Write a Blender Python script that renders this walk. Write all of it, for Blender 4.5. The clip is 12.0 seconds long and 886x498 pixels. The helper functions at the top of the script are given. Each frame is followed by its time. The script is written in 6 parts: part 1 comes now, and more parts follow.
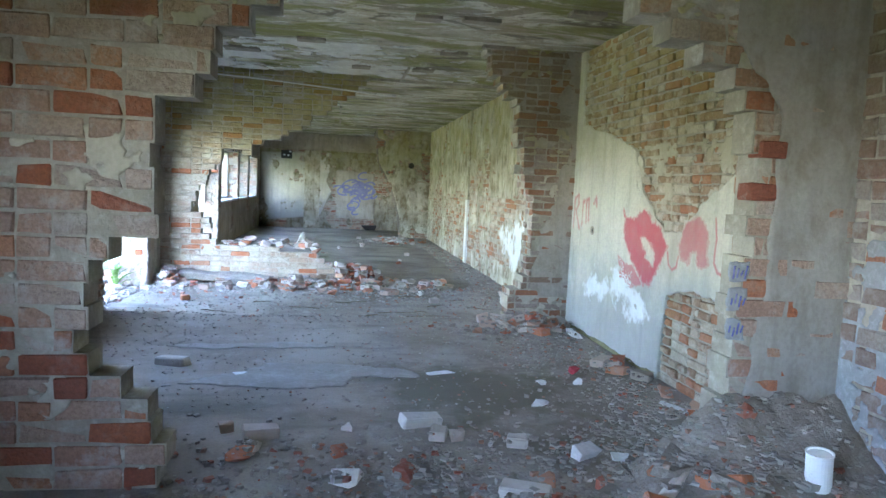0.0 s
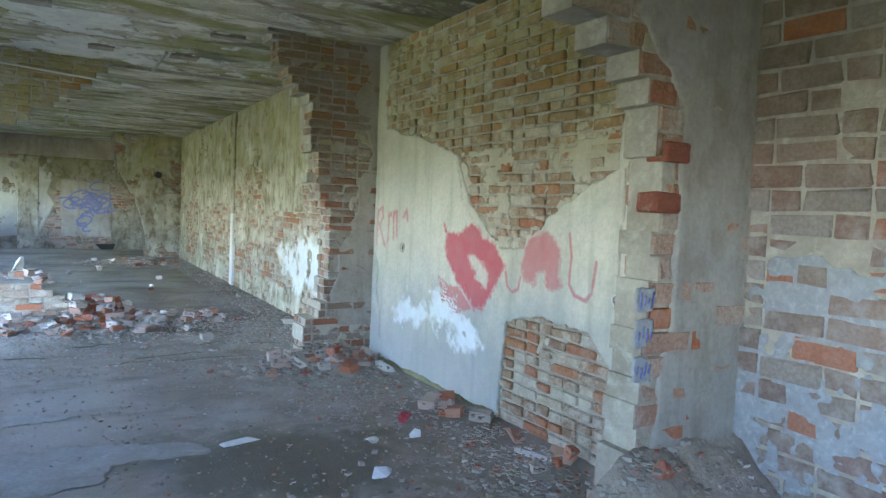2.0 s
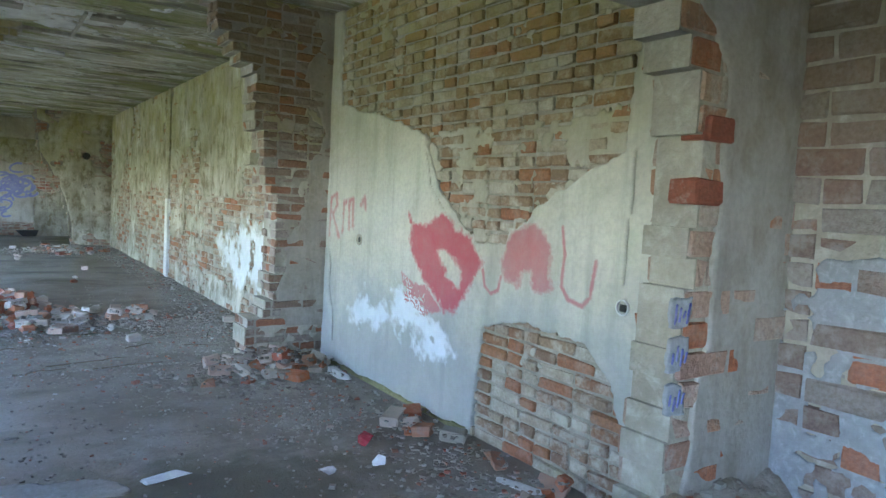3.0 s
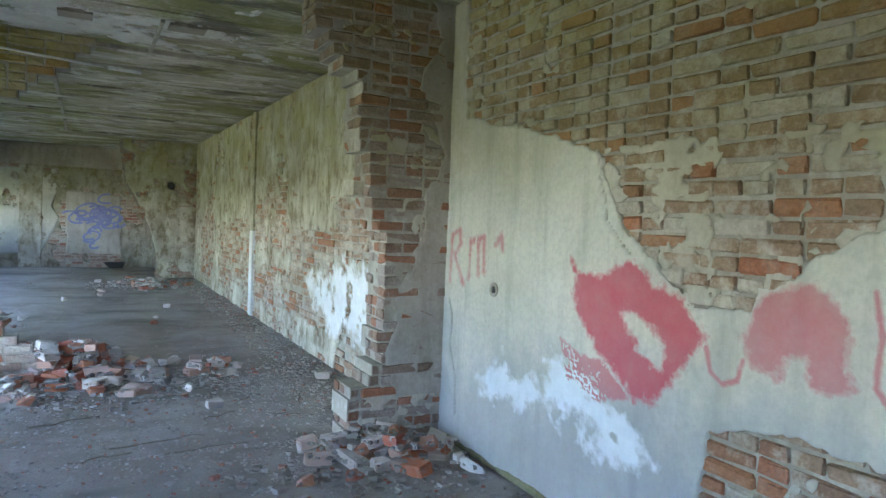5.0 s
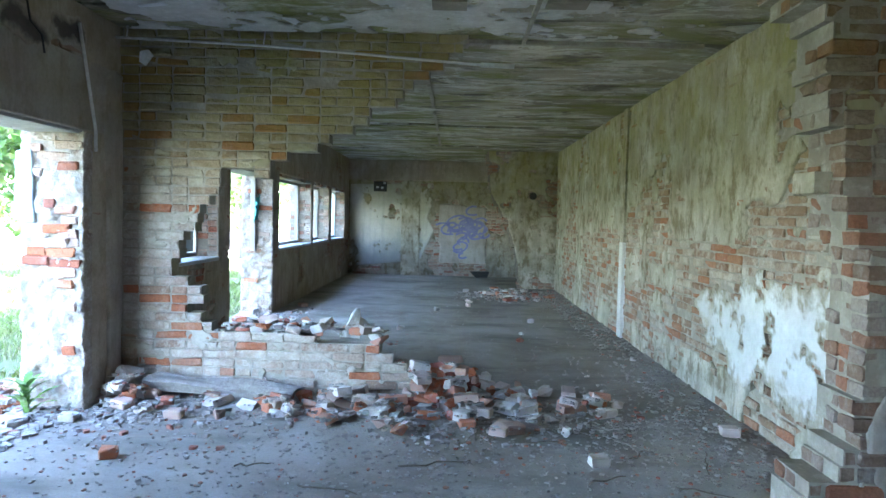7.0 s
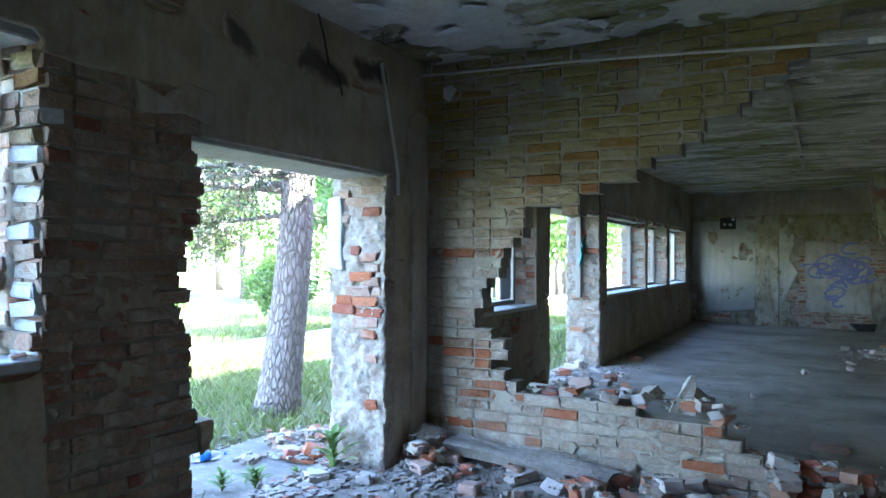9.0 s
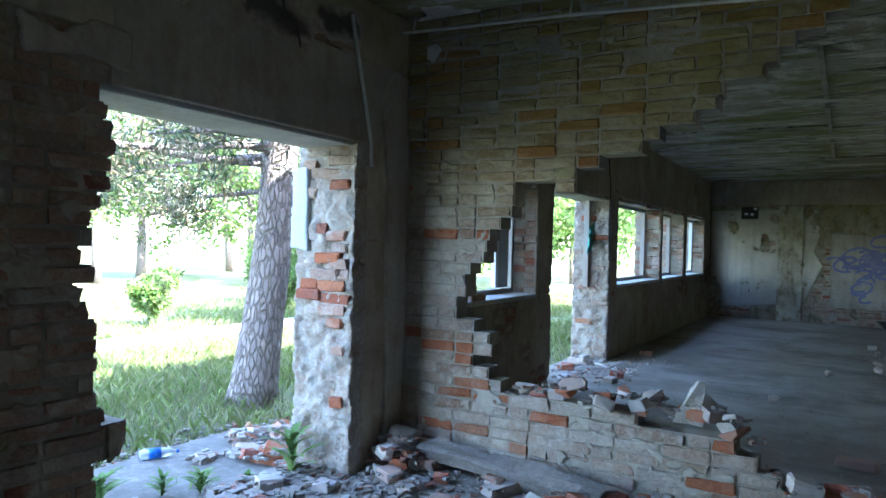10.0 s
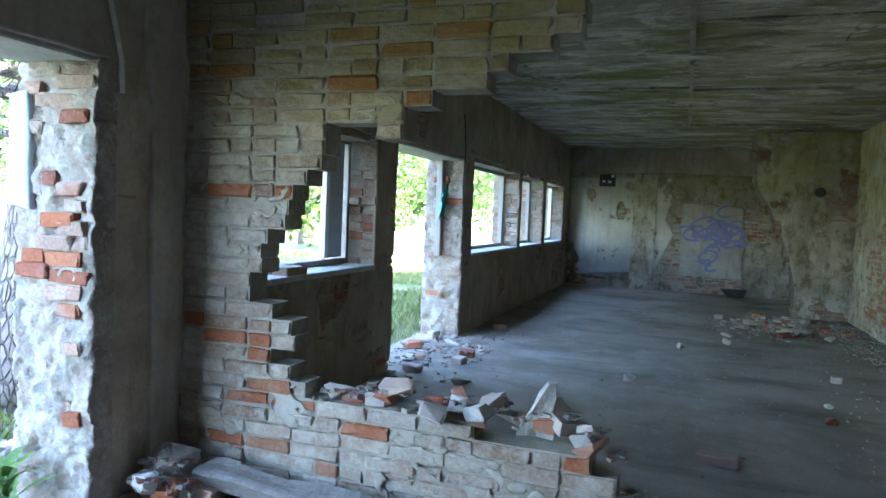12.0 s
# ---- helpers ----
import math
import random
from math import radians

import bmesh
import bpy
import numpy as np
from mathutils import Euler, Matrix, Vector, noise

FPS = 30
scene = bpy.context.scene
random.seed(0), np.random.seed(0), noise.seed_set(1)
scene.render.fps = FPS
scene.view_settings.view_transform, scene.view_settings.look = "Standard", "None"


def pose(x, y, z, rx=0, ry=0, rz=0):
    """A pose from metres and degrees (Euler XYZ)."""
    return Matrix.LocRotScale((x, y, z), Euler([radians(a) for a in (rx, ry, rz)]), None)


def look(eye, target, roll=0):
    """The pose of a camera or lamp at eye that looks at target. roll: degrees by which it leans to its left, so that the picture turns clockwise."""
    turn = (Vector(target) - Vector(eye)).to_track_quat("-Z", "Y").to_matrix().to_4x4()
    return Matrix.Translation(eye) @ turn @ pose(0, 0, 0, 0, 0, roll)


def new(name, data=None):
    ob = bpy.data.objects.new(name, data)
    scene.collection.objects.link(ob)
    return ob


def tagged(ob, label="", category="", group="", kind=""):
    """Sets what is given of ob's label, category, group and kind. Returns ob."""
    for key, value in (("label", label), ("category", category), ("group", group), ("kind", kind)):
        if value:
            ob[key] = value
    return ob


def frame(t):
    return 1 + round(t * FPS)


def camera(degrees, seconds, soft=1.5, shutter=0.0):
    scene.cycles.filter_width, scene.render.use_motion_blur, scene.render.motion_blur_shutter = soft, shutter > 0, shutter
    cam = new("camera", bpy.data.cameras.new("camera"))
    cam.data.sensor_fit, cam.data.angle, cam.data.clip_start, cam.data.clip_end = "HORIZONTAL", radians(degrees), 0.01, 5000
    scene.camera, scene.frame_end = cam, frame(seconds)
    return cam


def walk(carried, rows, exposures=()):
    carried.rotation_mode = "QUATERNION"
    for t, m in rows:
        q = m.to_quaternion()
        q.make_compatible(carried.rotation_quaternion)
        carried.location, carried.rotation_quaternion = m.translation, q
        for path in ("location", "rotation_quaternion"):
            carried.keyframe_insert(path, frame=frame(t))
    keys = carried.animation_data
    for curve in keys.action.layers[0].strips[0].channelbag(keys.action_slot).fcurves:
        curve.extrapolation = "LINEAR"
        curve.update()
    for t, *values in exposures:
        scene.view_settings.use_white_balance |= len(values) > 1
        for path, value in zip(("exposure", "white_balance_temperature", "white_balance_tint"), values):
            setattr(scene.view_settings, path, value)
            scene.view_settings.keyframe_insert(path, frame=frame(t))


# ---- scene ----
cam = camera(65.6, 12.0)
PATH = [
    (0, (-0.052, -0.058, 1.466), (0.256, 1.91, 1.289), 2.6),
    (0.5, (-0.141, 0.206, 1.479), (0.293, 2.155, 1.367), 2.1),
    (1, (-0.226, 0.495, 1.462), (0.41, 2.389, 1.378), 2.5),
    (1.5, (-0.273, 0.751, 1.458), (0.576, 2.56, 1.372), 2.7),
    (2, (-0.17, 1.095, 1.443), (0.808, 2.836, 1.333), 2.4),
    (2.5, (-0.088, 1.406, 1.435), (0.957, 3.105, 1.292), 2.7),
    (2.7, (-0.046, 1.541, 1.428), (1.059, 3.202, 1.284), 3.0),
    (4.3, (0.325, 2.573, 1.517), (1.447, 4.224, 1.404), 3.1),
    (4.5, (0.325, 2.728, 1.512), (1.453, 4.377, 1.415), 3.0),
    (5, (0.287, 3.058, 1.513), (1.213, 4.828, 1.431), 2.3),
    (5.5, (0.312, 3.392, 1.515), (0.928, 5.293, 1.437), 2.5),
    (6, (0.311, 3.695, 1.509), (0.685, 5.658, 1.424), 2.8),
    (6.5, (0.293, 4.012, 1.507), (0.525, 5.996, 1.413), 2.3),
    (7, (0.265, 4.303, 1.508), (0.236, 6.3, 1.419), 1.4),
    (7.2, (0.285, 4.427, 1.517), (0.093, 6.416, 1.432), 0.8),
    (9, (0.221, 5.314, 1.509), (-0.745, 7.065, 1.531), 0.3),
    (9.5, (0.228, 5.625, 1.502), (-0.936, 7.252, 1.537), 0.6),
    (10, (0.166, 5.955, 1.477), (-0.846, 7.68, 1.459), 1.5),
    (10.5, (0.128, 6.233, 1.482), (-0.702, 8.052, 1.425), 1.9),
    (11, (0.129, 6.549, 1.476), (-0.767, 8.336, 1.399), 2.2),
    (11.5, (0.095, 6.771, 1.463), (-0.773, 8.569, 1.346), 2.3),
    (12, (0.005, 7.002, 1.475), (-0.659, 8.886, 1.366), 2.5),
]
EXPOSURES = [(t, stops, kelvin, tint) for t, stops, kelvin, tint in ((0, 6.55, 6050, 17), (1.0, 6.5, 6000, 16), (2.5, 6.3, 5850, 15), (4.5, 6.12, 5750, 16), (5.0, 6.15, 5850, 17), (5.5, 6.15, 5750, 16), (6.5, 6.15, 5700, 14), (7.2, 6.0, 5650, 13), (9.0, 5.15, 5550, 12), (9.5, 4.9, 5550, 12), (10.0, 4.75, 5600, 12), (10.5, 4.7, 5600, 12), (11.0, 4.9, 5600, 12), (12, 5.3, 5700, 12))]
walk(cam, [(t, look(eye, target, roll)) for t, eye, target, roll in PATH], EXPOSURES)

# ---------------------------------------------------------------- world and sun
world = bpy.data.worlds.new("sky")
scene.world = world
world.use_nodes = True
wn = world.node_tree.nodes
sky = wn.new("ShaderNodeTexSky")
sky.sky_type, sky.sun_disc = "NISHITA", False
SUN_ELEVATION, SUN_AZIMUTH = radians(47), radians(82)      # azimuth clockwise from +y
sky.sun_elevation, sky.sun_rotation = SUN_ELEVATION, SUN_AZIMUTH
world.node_tree.links.new(sky.outputs[0], wn["Background"].inputs[0])
wn["Background"].inputs[1].default_value = 0.15
sun = new("sun", bpy.data.lights.new("sun", "SUN"))
sun.data.energy, sun.data.angle, sun.data.color = 2.3, radians(0.5), (1.0, 0.95, 0.86)
sun_way = Vector((math.sin(SUN_AZIMUTH) * math.cos(SUN_ELEVATION), math.cos(SUN_AZIMUTH) * math.cos(SUN_ELEVATION), math.sin(SUN_ELEVATION)))
sun.matrix_world = look(sun_way * 60, (0, 0, 0))


# ---------------------------------------------------------------- node materials
class Nodes:
    """Short calls to build one material's node tree."""

    def __init__(self, name, rough=0.9, mat=None):
        self.mat = mat or bpy.data.materials.new(name)
        self.mat.use_nodes = True
        self.n, self.l = self.mat.node_tree.nodes, self.mat.node_tree.links
        self.bsdf = self.n["Principled BSDF"]
        self.bsdf.inputs["Roughness"].default_value = rough
        self.bsdf.inputs["Specular IOR Level"].default_value = 0.25

    def put(self, socket, value):
        if hasattr(value, "links"):
            self.l.new(value, socket)
        elif isinstance(value, tuple) and len(value) == 3:
            socket.default_value = (*value, 1.0) if len(socket.default_value) == 4 else value
        else:
            socket.default_value = value

    def where(self):
        if "geo" not in self.n:
            g = self.n.new("ShaderNodeNewGeometry")
            g.name = "geo"
        return self.n["geo"].outputs["Position"]

    def scaled(self, sx, sy, sz):
        m = self.n.new("ShaderNodeVectorMath")
        m.operation = "MULTIPLY"
        self.put(m.inputs[0], self.where())
        m.inputs[1].default_value = (sx, sy, sz)
        return m.outputs[0]

    def height(self):
        s = self.n.new("ShaderNodeSeparateXYZ")
        self.put(s.inputs[0], self.where())
        return s.outputs[2]

    def noise(self, scale, detail=4.0, vector=None, rough=0.6, warp=0.0):
        t = self.n.new("ShaderNodeTexNoise")
        self.put(t.inputs["Vector"], vector if vector is not None else self.where())
        t.inputs["Scale"].default_value, t.inputs["Detail"].default_value = scale, detail
        t.inputs["Roughness"].default_value, t.inputs["Distortion"].default_value = rough, warp
        return t.outputs["Fac"]

    def ramp(self, fac, stops):
        r = self.n.new("ShaderNodeValToRGB")
        self.put(r.inputs[0], fac)
        e = r.color_ramp.elements
        while len(e) < len(stops):
            e.new(0.5)
        for el, (p, c) in zip(e, stops):
            el.position = p
            el.color = (*c, 1) if isinstance(c, tuple) else (c, c, c, 1)
        return r.outputs[0]

    def math(self, op, a, b=0.0):
        m = self.n.new("ShaderNodeMath")
        m.operation = op
        self.put(m.inputs[0], a), self.put(m.inputs[1], b)
        return m.outputs[0]

    def mix(self, fac, a, b, mode="MIX"):
        m = self.n.new("ShaderNodeMix")
        m.data_type, m.blend_type = "RGBA", mode
        self.put(m.inputs[0], fac), self.put(m.inputs[6], a), self.put(m.inputs[7], b)
        return m.outputs[2]

    def random(self):
        return self.n.new("ShaderNodeObjectInfo").outputs["Random"]

    def island(self):
        return self.n.new("ShaderNodeNewGeometry").outputs["Random Per Island"]

    def done(self, colour, bump=None, strength=0.3, distance=0.01, rough=None):
        self.put(self.bsdf.inputs["Base Color"], colour)
        if rough is not None:
            self.put(self.bsdf.inputs["Roughness"], rough)
        if bump is not None:
            b = self.n.new("ShaderNodeBump")
            b.inputs["Strength"].default_value, b.inputs["Distance"].default_value = strength, distance
            self.put(b.inputs["Height"], bump)
            self.l.new(b.outputs[0], self.bsdf.inputs["Normal"])
        return self.mat


def brick_material(name, stops, dust, dust_colour, olive_high=0.0, by_island=False, clean=0.2):
    """Fired brick: a colour for each piece, lime dust in patches, an olive tone high up the wall for algae and green
    light off the grass.
    """
    k = Nodes(name, 0.92)
    pick = k.island() if by_island else k.random()
    base = k.ramp(pick, stops)
    grain = k.noise(55, 5)
    base = k.mix(k.ramp(grain, [(0.3, 0.0), (0.8, 0.55)]), base, (0.09, 0.05, 0.035), "MIX")
    lime = k.math("MULTIPLY", k.ramp(k.noise(7, 6, rough=0.7), [(0.62 - dust * 0.3, 0.0), (0.78 - dust * 0.25, 1.0)]), 0.75)
    smear = k.ramp(k.noise(1.9, 7, rough=0.75), [(0.62 - dust * 0.12, 0.0), (0.70 - dust * 0.10, 0.7)])
    soiled = k.ramp(pick, [(clean * 0.9, 0.25), (clean, 1.0)])
    lime, smear = k.math("MULTIPLY", lime, soiled), k.math("MULTIPLY", smear, soiled)
    base = k.mix(lime, base, dust_colour)
    base = k.mix(smear, base, k.mix(k.noise(9, 5), tuple(c * 1.15 for c in dust_colour), tuple(c * 0.62 for c in dust_colour)))
    # olive by height: growth, plus grass-green bounce light put into the colour
    if olive_high:
        upper = k.math("MULTIPLY", k.ramp(k.math("DIVIDE", k.height(), 3.0), [(0.5, 0.0), (0.85, 1.0)]), k.ramp(k.noise(3.1, 5), [(0.25, 0.35), (0.6, 1.0)]))
        base = k.mix(k.math("MULTIPLY", upper, olive_high), base, k.mix(k.noise(12, 4), (0.17, 0.14, 0.035), (0.36, 0.31, 0.09)))
    rough = k.math("ADD", k.math("MULTIPLY", grain, 0.4), k.math("MULTIPLY", k.noise(16, 6, rough=0.7), 1.6))
    return k.done(base, rough, 0.8, 0.016)


def plaster_material(name, pale, dirty, olive_high=0.0, wash=None, scale=1.0, strength=0.25, spots=0.0, damp=0.0, over=None, wear=0.8, grains=26.0, most=1.0):
    """Old wall plaster: broad stains, fine grain, streaks running down, flakes of limewash low on the wall, an olive
    tone high up for algae and green light off the grass.
    """
    k = Nodes(name, 0.95)
    broad = k.noise(1.3 * scale, 6, rough=0.65, warp=0.4)
    fine = k.noise(38, 5)
    base = k.mix(k.ramp(broad, [(0.35, 0.0), (0.68, 1.0)]), pale, dirty)
    streak = k.noise(1.0, 4, vector=k.scaled(9, 9, 0.7))
    base = k.mix(k.ramp(streak, [(0.5, 0.0), (0.75, 0.4)]), base, tuple(c * 0.5 for c in dirty))
    base = k.mix(k.ramp(fine, [(0.4, 0.0), (0.75, 0.3)]), base, tuple(c * 0.55 for c in dirty))
    if damp:
        # rising damp; its greys also carry the bluish cast of the daylight
        rise = k.math("ADD", k.height(), k.math("MULTIPLY", k.math("SUBTRACT", k.noise(2.2, 6, rough=0.65), 0.5), 1.5))
        base = k.mix(k.math("MULTIPLY", k.ramp(rise, [(0.5, 1.0), (1.25, 0.0)]), damp), base, k.mix(k.noise(6, 5, rough=0.7), (0.215, 0.225, 0.23), (0.34, 0.35, 0.36)))
    if spots:
        spot = k.ramp(k.noise(7, 6, vector=k.scaled(1, 1, 0.6), rough=0.7), [(0.5, 0.0), (0.62, 1.0)])
        base = k.mix(k.math("MULTIPLY", spot, spots), base, (0.13, 0.10, 0.05))
    if wash:
        low = k.ramp(k.math("DIVIDE", k.math("ADD", k.height(), k.math("MULTIPLY", k.math("SUBTRACT", k.noise(2.6, 6, rough=0.7), 0.5), 1.4)), 3.0), [(0.2, 1.0), (0.26, 0.0)])
        base = k.mix(k.math("MULTIPLY", low, k.ramp(k.noise(4, 5), [(0.44, 0.0), (0.6, 0.85)])), base, wash)
    # same olive by height, with the bounce light from the meadow coloured in
    if olive_high:
        upper = k.math("MULTIPLY", k.ramp(k.math("DIVIDE", k.height(), 3.0), [(0.42, 0.0), (0.9, 1.0)]), k.ramp(k.noise(2.3, 6, rough=0.7), [(0.32, 0.1), (0.62, 1.0)]))
        base = k.mix(k.math("MULTIPLY", upper, olive_high), base, k.mix(k.noise(9, 5, vector=k.scaled(1, 1, 0.35)), (0.15, 0.13, 0.025), (0.40, 0.36, 0.11)))
    if over:
        a = k.n.new("ShaderNodeAttribute")
        a.attribute_name = "cover"
        grain = k.math("ADD", k.noise(grains, 6, rough=0.75), k.math("MULTIPLY", k.noise(grains * 0.22, 4), 0.6))
        amount = k.math("ADD", a.outputs["Fac"], k.math("MULTIPLY", k.math("SUBTRACT", grain, 0.8), wear))
        tint = k.mix(k.ramp(k.noise(7, 6, rough=0.7), [(0.35, 0.0), (0.7, 1.0)]), over[0], over[1])
        base = k.mix(k.math("MULTIPLY", k.ramp(amount, [(0.12, 0.0), (0.6, 1.0)]), most), base, tint)
    return k.done(base, k.math("ADD", k.math("MULTIPLY", fine, 0.35), k.noise(6, 6)), strength, 0.015)


def stain_material(name, a, b, c, scale=2.0, strength=0.4, rough=0.95, grain=40.0):
    k = Nodes(name, rough)
    base = k.mix(k.ramp(k.noise(scale, 6, rough=0.65), [(0.35, 0.0), (0.65, 1.0)]), a, b)
    base = k.mix(k.ramp(k.noise(scale * 3.3, 5, rough=0.7, warp=0.5), [(0.5, 0.0), (0.7, 0.8)]), base, c)
    fine = k.noise(grain, 4)
    base = k.mix(k.ramp(fine, [(0.4, 0.0), (0.8, 0.35)]), base, tuple(v * 0.5 for v in a))
    return k.done(base, k.math("ADD", fine, k.noise(scale * 4, 5)), strength, 0.01)


def piece_material(name, stops, grain=30.0, by_island=True, rough=0.9):
    k = Nodes(name, rough)
    base = k.ramp(k.island() if by_island else k.random(), stops)
    fine = k.noise(grain, 4)
    base = k.mix(k.ramp(fine, [(0.45, 0.0), (0.75, 0.5)]), base, (0.30, 0.28, 0.25))
    return k.done(base, fine, 0.4, 0.008)


def thin_leaf(mat, share=0.4):
    """Lets light through leaves and blades."""
    t = mat.node_tree
    bsdf, out = t.nodes["Principled BSDF"], t.nodes["Material Output"]
    through_leaf, both = t.nodes.new("ShaderNodeBsdfTranslucent"), t.nodes.new("ShaderNodeMixShader")
    t.links.new(bsdf.inputs["Base Color"].links[0].from_socket, through_leaf.inputs[0])
    both.inputs[0].default_value = share
    t.links.new(bsdf.outputs[0], both.inputs[1]), t.links.new(through_leaf.outputs[0], both.inputs[2])
    t.links.new(both.outputs[0], out.inputs[0])
    return mat


RED, ORANGE, BROWN, DUSTY, GREY, PALE = (0.26, 0.085, 0.055), (0.40, 0.135, 0.06), (0.17, 0.085, 0.055), (0.36, 0.235, 0.18), (0.31, 0.29, 0.25), (0.48, 0.45, 0.39)
M_BRICK_FRONT = brick_material("brick_large_red", [(0.0, RED), (0.2, ORANGE), (0.3, (0.40, 0.21, 0.13)), (0.5, (0.42, 0.34, 0.28)), (0.65, (0.36, 0.18, 0.12)), (0.8, (0.36, 0.31, 0.26)), (1.0, (0.42, 0.26, 0.19))], 0.32, (0.44, 0.40, 0.35), 0.3, clean=0.25)
# dusty side-wall brick, darkened for the weaker light on that side
M_BRICK_SIDE = brick_material("brick_large_dusty", [(0.0, ORANGE), (0.1, (0.36, 0.15, 0.09)), (0.16, (0.24, 0.15, 0.12)), (0.4, (0.27, 0.20, 0.17)), (0.65, (0.20, 0.14, 0.115)), (0.85, (0.29, 0.26, 0.23)), (1.0, (0.24, 0.175, 0.145))], 0.45, (0.31, 0.285, 0.26), 0.3, clean=0.1)
M_BRICK_WALL = brick_material("brick_old_mixed", [(0.0, (0.38, 0.15, 0.08)), (0.12, (0.38, 0.18, 0.09)), (0.18, (0.24, 0.14, 0.09)), (0.4, (0.36, 0.25, 0.165)), (0.6, (0.27, 0.17, 0.11)), (0.8, (0.42, 0.34, 0.25)), (1.0, (0.48, 0.43, 0.35))], 0.5, (0.54, 0.49, 0.40), 0.62, clean=0.14)
M_BRICK_STUB = brick_material("brick_stub_brown", [(0.0, (0.38, 0.16, 0.09)), (0.12, (0.30, 0.16, 0.10)), (0.3, (0.25, 0.17, 0.125)), (0.6, (0.29, 0.215, 0.17)), (1.0, (0.36, 0.315, 0.27))], 0.28, (0.40, 0.36, 0.31), 0.3, clean=0.14)
M_BRICK_WASHED = brick_material("brick_limewashed", [(0.0, ORANGE), (0.10, (0.38, 0.15, 0.07)), (0.13, (0.40, 0.33, 0.26)), (0.4, (0.44, 0.34, 0.26)), (0.6, (0.49, 0.43, 0.35)), (0.85, (0.38, 0.31, 0.235)), (1.0, (0.31, 0.21, 0.15))], 0.5, (0.54, 0.50, 0.42), 0.8, clean=0.12)
M_BRICK_DARK = brick_material("brick_sooty", [(0.0, (0.34, 0.12, 0.07)), (0.1, (0.30, 0.15, 0.10)), (0.3, (0.38, 0.27, 0.20)), (0.5, (0.42, 0.29, 0.21)), (0.7, (0.27, 0.17, 0.12)), (0.85, (0.44, 0.39, 0.32)), (1.0, RED)], 0.45, (0.46, 0.41, 0.34), 0.1, clean=0.08)
M_BRICK_RED = brick_material("brick_bare_red", [(0.0, RED), (1.0, (0.3, 0.1, 0.06))], 0.1, (0.38, 0.34, 0.29))
M_MORTAR = stain_material("lime_mortar", (0.40, 0.36, 0.29), (0.27, 0.235, 0.185), (0.50, 0.46, 0.39), 3.0, 0.7)
M_MORTAR_DARK = stain_material("sooty_mortar", (0.31, 0.27, 0.215), (0.19, 0.165, 0.135), (0.40, 0.36, 0.29), 2.0, 0.6)
M_PLASTER = plaster_material("plaster_pale", (0.61, 0.572, 0.48), (0.44, 0.415, 0.345), 0.5, damp=0.62)
M_PLASTER_GREY = plaster_material("plaster_grey", (0.46, 0.41, 0.345), (0.31, 0.275, 0.23), 0.2, None, 1.0, 0.35, 0.25)
M_PLASTER_MOSSY = plaster_material("plaster_mossy", (0.60, 0.555, 0.455), (0.29, 0.255, 0.185), 0.75, None, 1.6, 0.5, 0.7)
M_PLASTER_DARK = plaster_material("plaster_dark", (0.47, 0.405, 0.315), (0.29, 0.24, 0.18), 0.15, None, 1.3, 0.5, 0.3)
M_RUBBLE = piece_material("rubble_mixed", [(0.0, RED), (0.07, (0.30, 0.15, 0.10)), (0.12, (0.30, 0.27, 0.235)), (0.45, (0.19, 0.165, 0.14)), (0.8, (0.33, 0.30, 0.265)), (0.93, (0.27, 0.24, 0.205)), (1.0, (0.46, 0.44, 0.41))])
M_LOOSE_BRICK = piece_material("loose_brick", [(0.0, RED), (0.16, ORANGE), (0.3, (0.40, 0.22, 0.15)), (0.45, (0.52, 0.48, 0.43)), (0.6, (0.42, 0.34, 0.29)), (0.75, (0.6, 0.57, 0.53)), (0.9, DUSTY), (1.0, GREY)], 26.0, False)
M_BLUE_PAINT = stain_material("blue_spray_paint", (0.10, 0.11, 0.34), (0.15, 0.16, 0.36), (0.28, 0.28, 0.4), 4.0, 0.15, 0.7)
M_RAW = stain_material("broken_masonry", (0.37, 0.34, 0.295), (0.25, 0.185, 0.14), (0.48, 0.46, 0.425), 8.0, 1.0)
PALE_PLASTER, MOSSY_PLASTER = ((0.61, 0.572, 0.48), (0.44, 0.415, 0.345)), ((0.60, 0.555, 0.455), (0.29, 0.255, 0.185))
M_RED_SOFT = plaster_material("red_spray_on_plaster", *PALE_PLASTER, 0.5, damp=0.62, over=((0.46, 0.075, 0.10), (0.42, 0.13, 0.145)), wear=1.15, grains=30, most=0.92)
M_PINK_SOFT = plaster_material("faded_red_spray_on_plaster", *PALE_PLASTER, 0.5, damp=0.62, over=((0.45, 0.10, 0.12), (0.43, 0.19, 0.19)), wear=1.2, grains=28, most=0.78)
# limewash, with the blue of the incoming daylight mixed into its white
M_LIME_SOFT = plaster_material("limewash_on_plaster", *PALE_PLASTER, 0.5, damp=0.62, over=((0.68, 0.70, 0.72), (0.55, 0.57, 0.59)), wear=1.3, grains=12, most=0.95)
M_WASH_SOFT = plaster_material("limewash_on_mossy_plaster", *MOSSY_PLASTER, 0.75, None, 1.6, 0.5, 0.7, over=((0.70, 0.70, 0.69), (0.55, 0.55, 0.53)), wear=1.3, grains=12, most=0.95)
M_BLUE_SOFT = plaster_material("blue_spray_on_plaster", (0.40, 0.40, 0.38), (0.31, 0.30, 0.28), over=((0.10, 0.11, 0.36), (0.2, 0.21, 0.42)), wear=0.9, grains=12, most=0.75)


